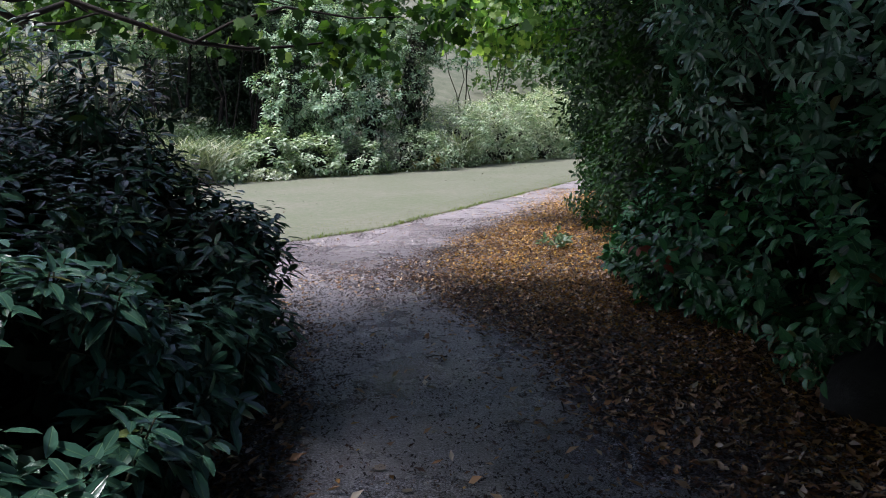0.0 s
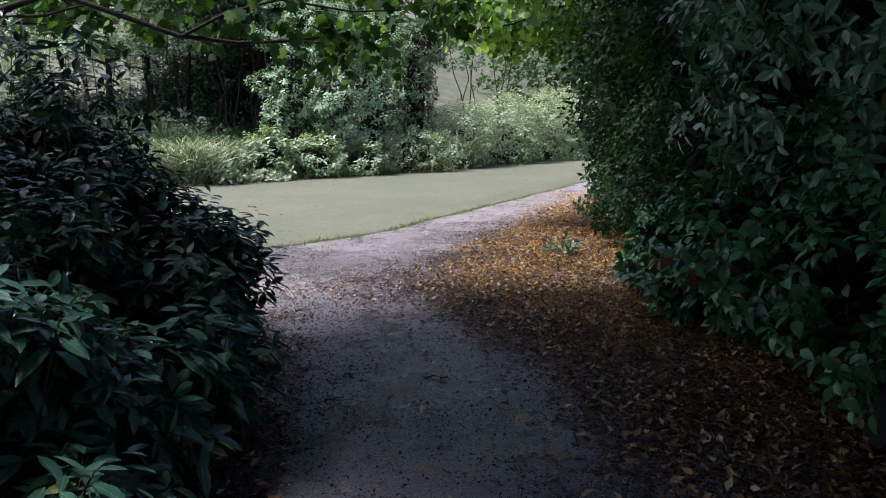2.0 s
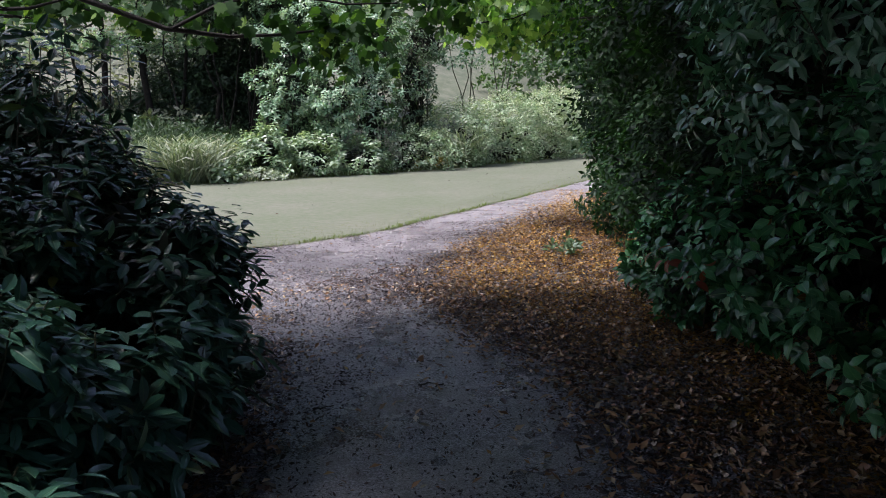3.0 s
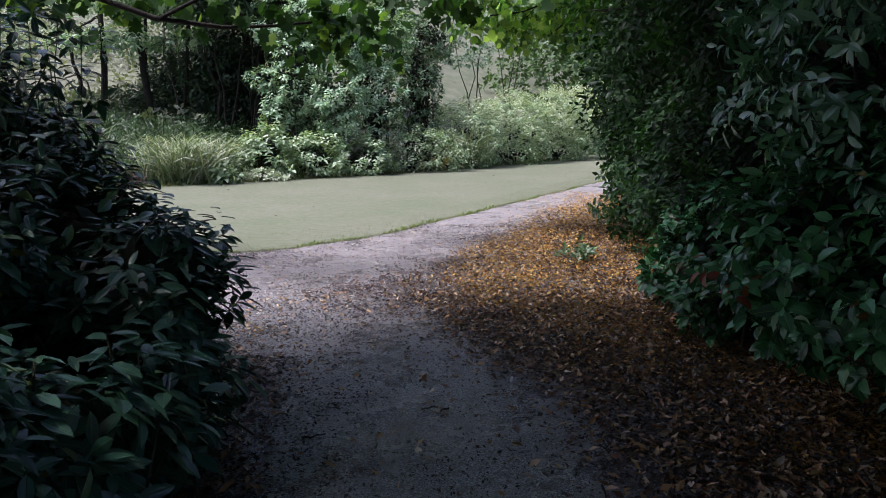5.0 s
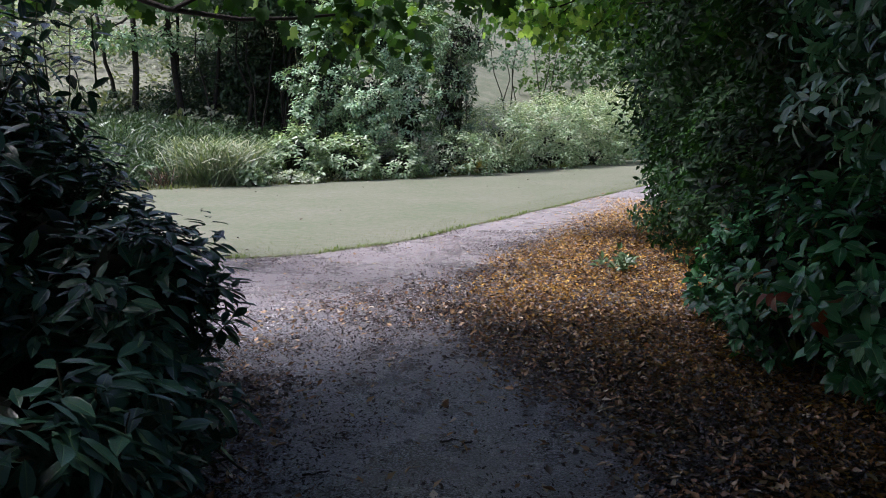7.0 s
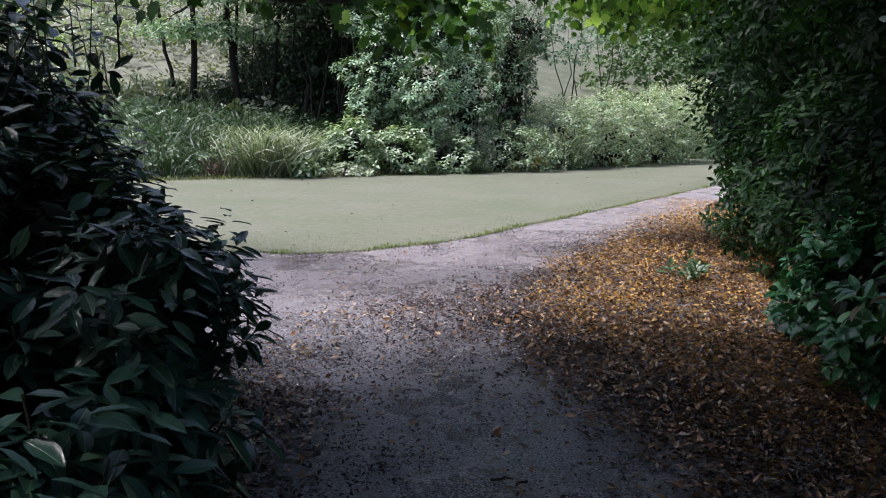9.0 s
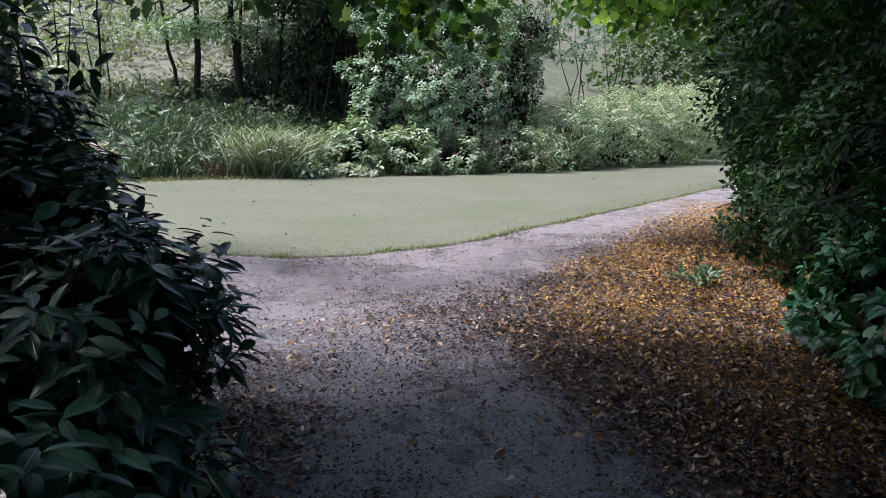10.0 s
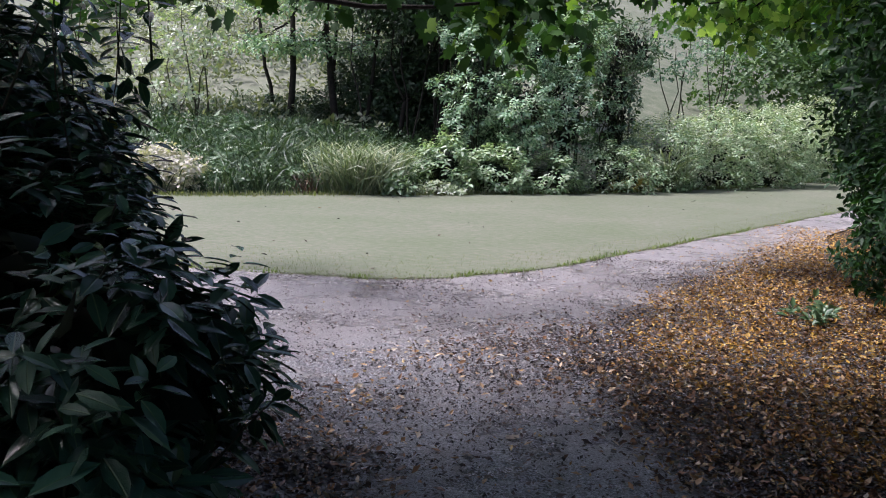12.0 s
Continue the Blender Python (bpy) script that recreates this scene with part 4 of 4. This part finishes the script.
boulder.location = (2.6, 4.45, 0.06)
tagged(boulder, "dark mossy boulder half buried under the shrub", "rock")


# ---- fallen leaves ----
def litter(name, label, xy, size, mat, kind="curl", tilt=0.3):
    m = len(xy)
    P = np.column_stack([xy, [0.014 + bumpy(a, b) for a, b in xy]])
    P[:, 2] += rng.random(m) * 0.012
    az = rng.random(m) * 6.28
    Y = np.column_stack([np.cos(az), np.sin(az), np.abs(rng.normal(size=m)) * tilt * 0.6])
    Z = np.column_stack([rng.normal(size=m) * tilt, rng.normal(size=m) * tilt, np.ones(m)])
    ob = link_mesh(name, cloud_mesh(name, kind, P, Y, Z, size, 0.6 + 0.7 * rng.random(m)), mat)
    return tagged(ob, label, "leaves", "", "stuff")


def litter_density(x, y):
    """Thick drift beside the hedge, thinning across the path."""
    edge = np.interp(y, [2, 3.6, 4.45, 5.5, 6.3, 7.2, 8.3, 9.2, 11, 13, 16], [1.45, 1.2, 1.0, 0.84, 0.5, 0.15, -0.1, -0.1, 0.45, 1.2, 2.2])
    d = 1 / (1 + np.exp(-(x - edge) / 0.14))
    tongue = np.exp(-(((x + 0.55) / 0.75) ** 2 + ((y - 8.6) / 0.8) ** 2)) * 0.24
    left = 0.12 / (1 + np.exp((x + 0.8 + 0.12 * (y - 4)) / 0.1)) * (y < 7.5)
    return np.clip(d * np.interp(y, [2, 6, 12, 16, 18], [0.8, 0.9, 1, 0.5, 0]) + tongue + left + 0.025, 0, 1)


def lattice(i, j, seed):
    v = np.sin(i * 127.1 + j * 311.7 + seed * 74.7) * 43758.5453
    return v - np.floor(v)


def patchy(x, y, size, seed, octaves=4):
    """Cloudy unevenness from 0 to 1 over the ground, patches of about the given size."""
    out, amp, total = np.zeros(len(x)), 1.0, 0.0
    for o in range(octaves):
        u, v = x / size * 2 ** o, y / size * 2 ** o
        i, j = np.floor(u), np.floor(v)
        fu, fv = u - i, v - j
        fu, fv = fu * fu * (3 - 2 * fu), fv * fv * (3 - 2 * fv)
        a = lattice(i, j, seed + o) * (1 - fu) + lattice(i + 1, j, seed + o) * fu
        b = lattice(i, j + 1, seed + o) * (1 - fu) + lattice(i + 1, j + 1, seed + o) * fu
        out += amp * (a * (1 - fv) + b * fv)
        total += amp
        amp *= 0.6
    return out / total


def golden(x, y):
    """Share of golden leaves in the drift, sunlight partly put into their colour: most against the hedge and towards
    the lawn.
    """
    side = x - np.interp(y, [2, 4.5, 6, 7, 8, 9, 11, 16], [2.0, 1.7, 1.35, 0.9, 0.35, -0.1, 0.1, 1.2])
    return 1 / (1 + np.exp(-(side + 0.5 * (patchy(x, y, 0.5, 21) - 0.5)) / 0.13))


m = 300000
xy = np.column_stack([rng.uniform(-2.6, 3.4, m), rng.uniform(1.5, 18, m)])
share = golden(xy[:, 0], xy[:, 1])
uneven = np.clip(0.25 + 2.4 * (patchy(xy[:, 0], xy[:, 1] * 0.7, 0.7, 11) - 0.3), 0.1, 1)
keep = rng.random(m) < litter_density(xy[:, 0], xy[:, 1]) * np.maximum(uneven, 0.8 * share)
keep &= xy[:, 1] < near_edge(xy[:, 0])
xy = xy[keep]
gold = rng.random(len(xy)) < share[keep]
litter("leaf_litter", "dark brown fallen leaves drifted across the path", xy[~gold], 0.03 * (0.4 + rng.random((~gold).sum())), LITTER, "curl", 0.55)
litter("golden_leaf_litter", "golden orange fallen leaves drifted against the hedge", xy[gold], 0.031 * (0.4 + rng.random(gold.sum())), GOLD_LITTER, "curl", 0.55)
m = 320000
xy = np.column_stack([rng.uniform(-3.4, 1.8, m), rng.uniform(1.5, 13, m)])
patch = np.clip((patchy(xy[:, 0], xy[:, 1] * 0.8, 0.55, 3) - 0.42) * 3.2, 0, 1)
drift = np.exp(-(((xy[:, 0] + 0.5) / 0.9) ** 2 + ((xy[:, 1] - 8.3) / 0.9) ** 2)) + 0.8 / (1 + np.exp((xy[:, 0] + 0.9 + 0.12 * (xy[:, 1] - 4)) / 0.12)) * (xy[:, 1] < 7.4)
keep = (rng.random(m) < 0.04 + 0.09 / (1 + np.exp((xy[:, 1] - 6.6) / 0.3)) + 0.45 * patch + drift * (0.2 + 0.7 * patch)) & (xy[:, 1] < near_edge(xy[:, 0]))
xy = xy[keep]
litter("path_debris", "small dark leaf scraps trodden into the path", xy, 0.023 * (0.35 + 1.0 * rng.random(len(xy)) ** 2), DEBRIS, "curl", 0.6)

# brown bed of broken leaves under the drift
m = 240000
xy = np.column_stack([rng.uniform(-2.2, 3.2, m), rng.uniform(2.0, 15, m)])
dens = litter_density(xy[:, 0], xy[:, 1])
verge = 0.8 / (1 + np.exp((xy[:, 0] + 0.72 + 0.12 * (xy[:, 1] - 4)) / 0.07)) * (xy[:, 1] < 6.6)
keep = (rng.random(m) < (dens - 0.06) * 0.75 * (1 - 0.5 * golden(xy[:, 0], xy[:, 1])) + verge) & (xy[:, 1] < near_edge(xy[:, 0]))
xy = xy[keep]
litter("leaf_mulch", "dark brown broken leaf mulch under the fallen leaves", xy, 0.04 * (0.4 + 0.9 * rng.random(len(xy))), MULCH, "kite", 0.5)

m = 60
x = rng.uniform(-6, 3.2, m)
xy = np.column_stack([x, near_edge(x) - 0.05 + rng.normal(size=m) * 0.05])
litter("edge_scraps", "dark soil crumbs and leaf scraps along the lawn edge", xy, 0.02 + 0.03 * rng.random(m), MULCH, "curl")

m = 14000
xy = np.column_stack([rng.uniform(-1.6, 2.6, m), rng.uniform(2.6, 8.5, m)])
dens = litter_density(xy[:, 0], xy[:, 1]) + 0.12 * (xy[:, 0] < -0.75)
xy = xy[rng.random(m) < dens]
litter("tan_leaves", "larger tan and ochre fallen leaves beside the path", xy, (0.026 + 0.032 * rng.random(len(xy))) * np.interp(xy[:, 1], [4, 7], [1.45, 1.0]), TAN_LITTER, "curl", 0.55)

m = 70
x = rng.uniform(-7, 4, m)
t = rng.random(m)
xy = np.column_stack([x, near_edge(x) * (1 - t) + far_edge(x) * t])
litter("lawn_leaves", "few small brown leaves scattered on the lawn", xy, 0.035 + 0.04 * rng.random(m), MULCH, "curl", 0.4)

# single larger leaves and sticks lying on the path
leaf_me = one_leaf("fallen_leaf", "curl")
leaf_me.materials.append(LITTER)
pale_me = one_leaf("fallen_leaf", "maple")
pale_me.materials.append(PALE_LITTER)
spots = [(-0.25, 3.8), (0.26, 4.05), (1.55, 3.94), (-0.81, 4.38), (0.56, 6.41), (-0.48, 6.1)]
spots += [(float(rng.uniform(-0.9, 1.5)), float(rng.uniform(3.3, 8.5))) for _ in range(70)]
for i, (lx, ly) in enumerate(spots):
    ob = new("fallen_leaf", pale_me if i % 4 == 0 else leaf_me)
    k = float(rng.uniform(0.045, 0.08))
    ob.matrix_basis = pose(lx, ly, 0.017 + bumpy(lx, ly), float(rng.normal() * 7), float(rng.normal() * 7), float(rng.uniform(0, 360))) @ Matrix.Scale(k, 4)
    tagged(ob, "pale curled fallen leaf on the path" if i % 4 == 0 else "brown curled fallen leaf on the path", "leaf", "fallen leaves on the path")
for lx, ly, k in ((-0.05, 5.6, 0.09), (0.03, 5.57, 0.07), (0.7, 4.6, 0.16), (-0.6, 5.2, 0.12), (0.35, 7.2, 0.2), (-0.9, 7.6, 0.22), (1.1, 6.1, 0.18), (0.9, 8.4, 0.24)):
    q = rng.uniform(0, 6.28)
    d = Vector((math.cos(q), math.sin(q), 0)) * k * 0.5
    c = Vector((lx, ly, 0.016 + bumpy(lx, ly)))
    st = tubes("stick", [(wander(c - d, c + d, 5, 0.012), 0.006, 0.003, 6)], BARK, None)
    tagged(st, "thin dark broken stick on the path", "stick", "sticks on the path")

# small weed and yellow fern
def tuft(name, label, at, n, size, kind, mat, up=0.6):
    e = thing(name, at, label, "plant")
    tips = rng.normal(size=(n, 3)) * np.array([size, size, size * 0.35]) + np.array([0, 0, size * 0.8])
    tips[:, 2] = np.abs(tips[:, 2])
    P, Y, Z, S = rosettes(tips, np.tile([0, 0, 1.0], (n, 1)) + rng.normal(size=(n, 3)) * 0.4, 5, size * 0.9, (30, 85), 0.01, 0.1)
    link_mesh("leaves", cloud_mesh(name, kind, P, Y, Z, S), mat, e, "", "stuff")
    tubes("stem", [([Vector(at), Vector(at) + Vector((0, 0, size * 0.8))], 0.006, 0.003, 5)], TWIG, e)
    return e


tuft("weed", "small green weed among fallen leaves", (1.45, 10.15, 0.0), 20, 0.11, "oval", IVY_LEAF)
tuft("fern", "yellowed fern at the lawn edge", (-0.32, 24.2, 0.02), 14, 0.3, "frond", FERN_YELLOW)
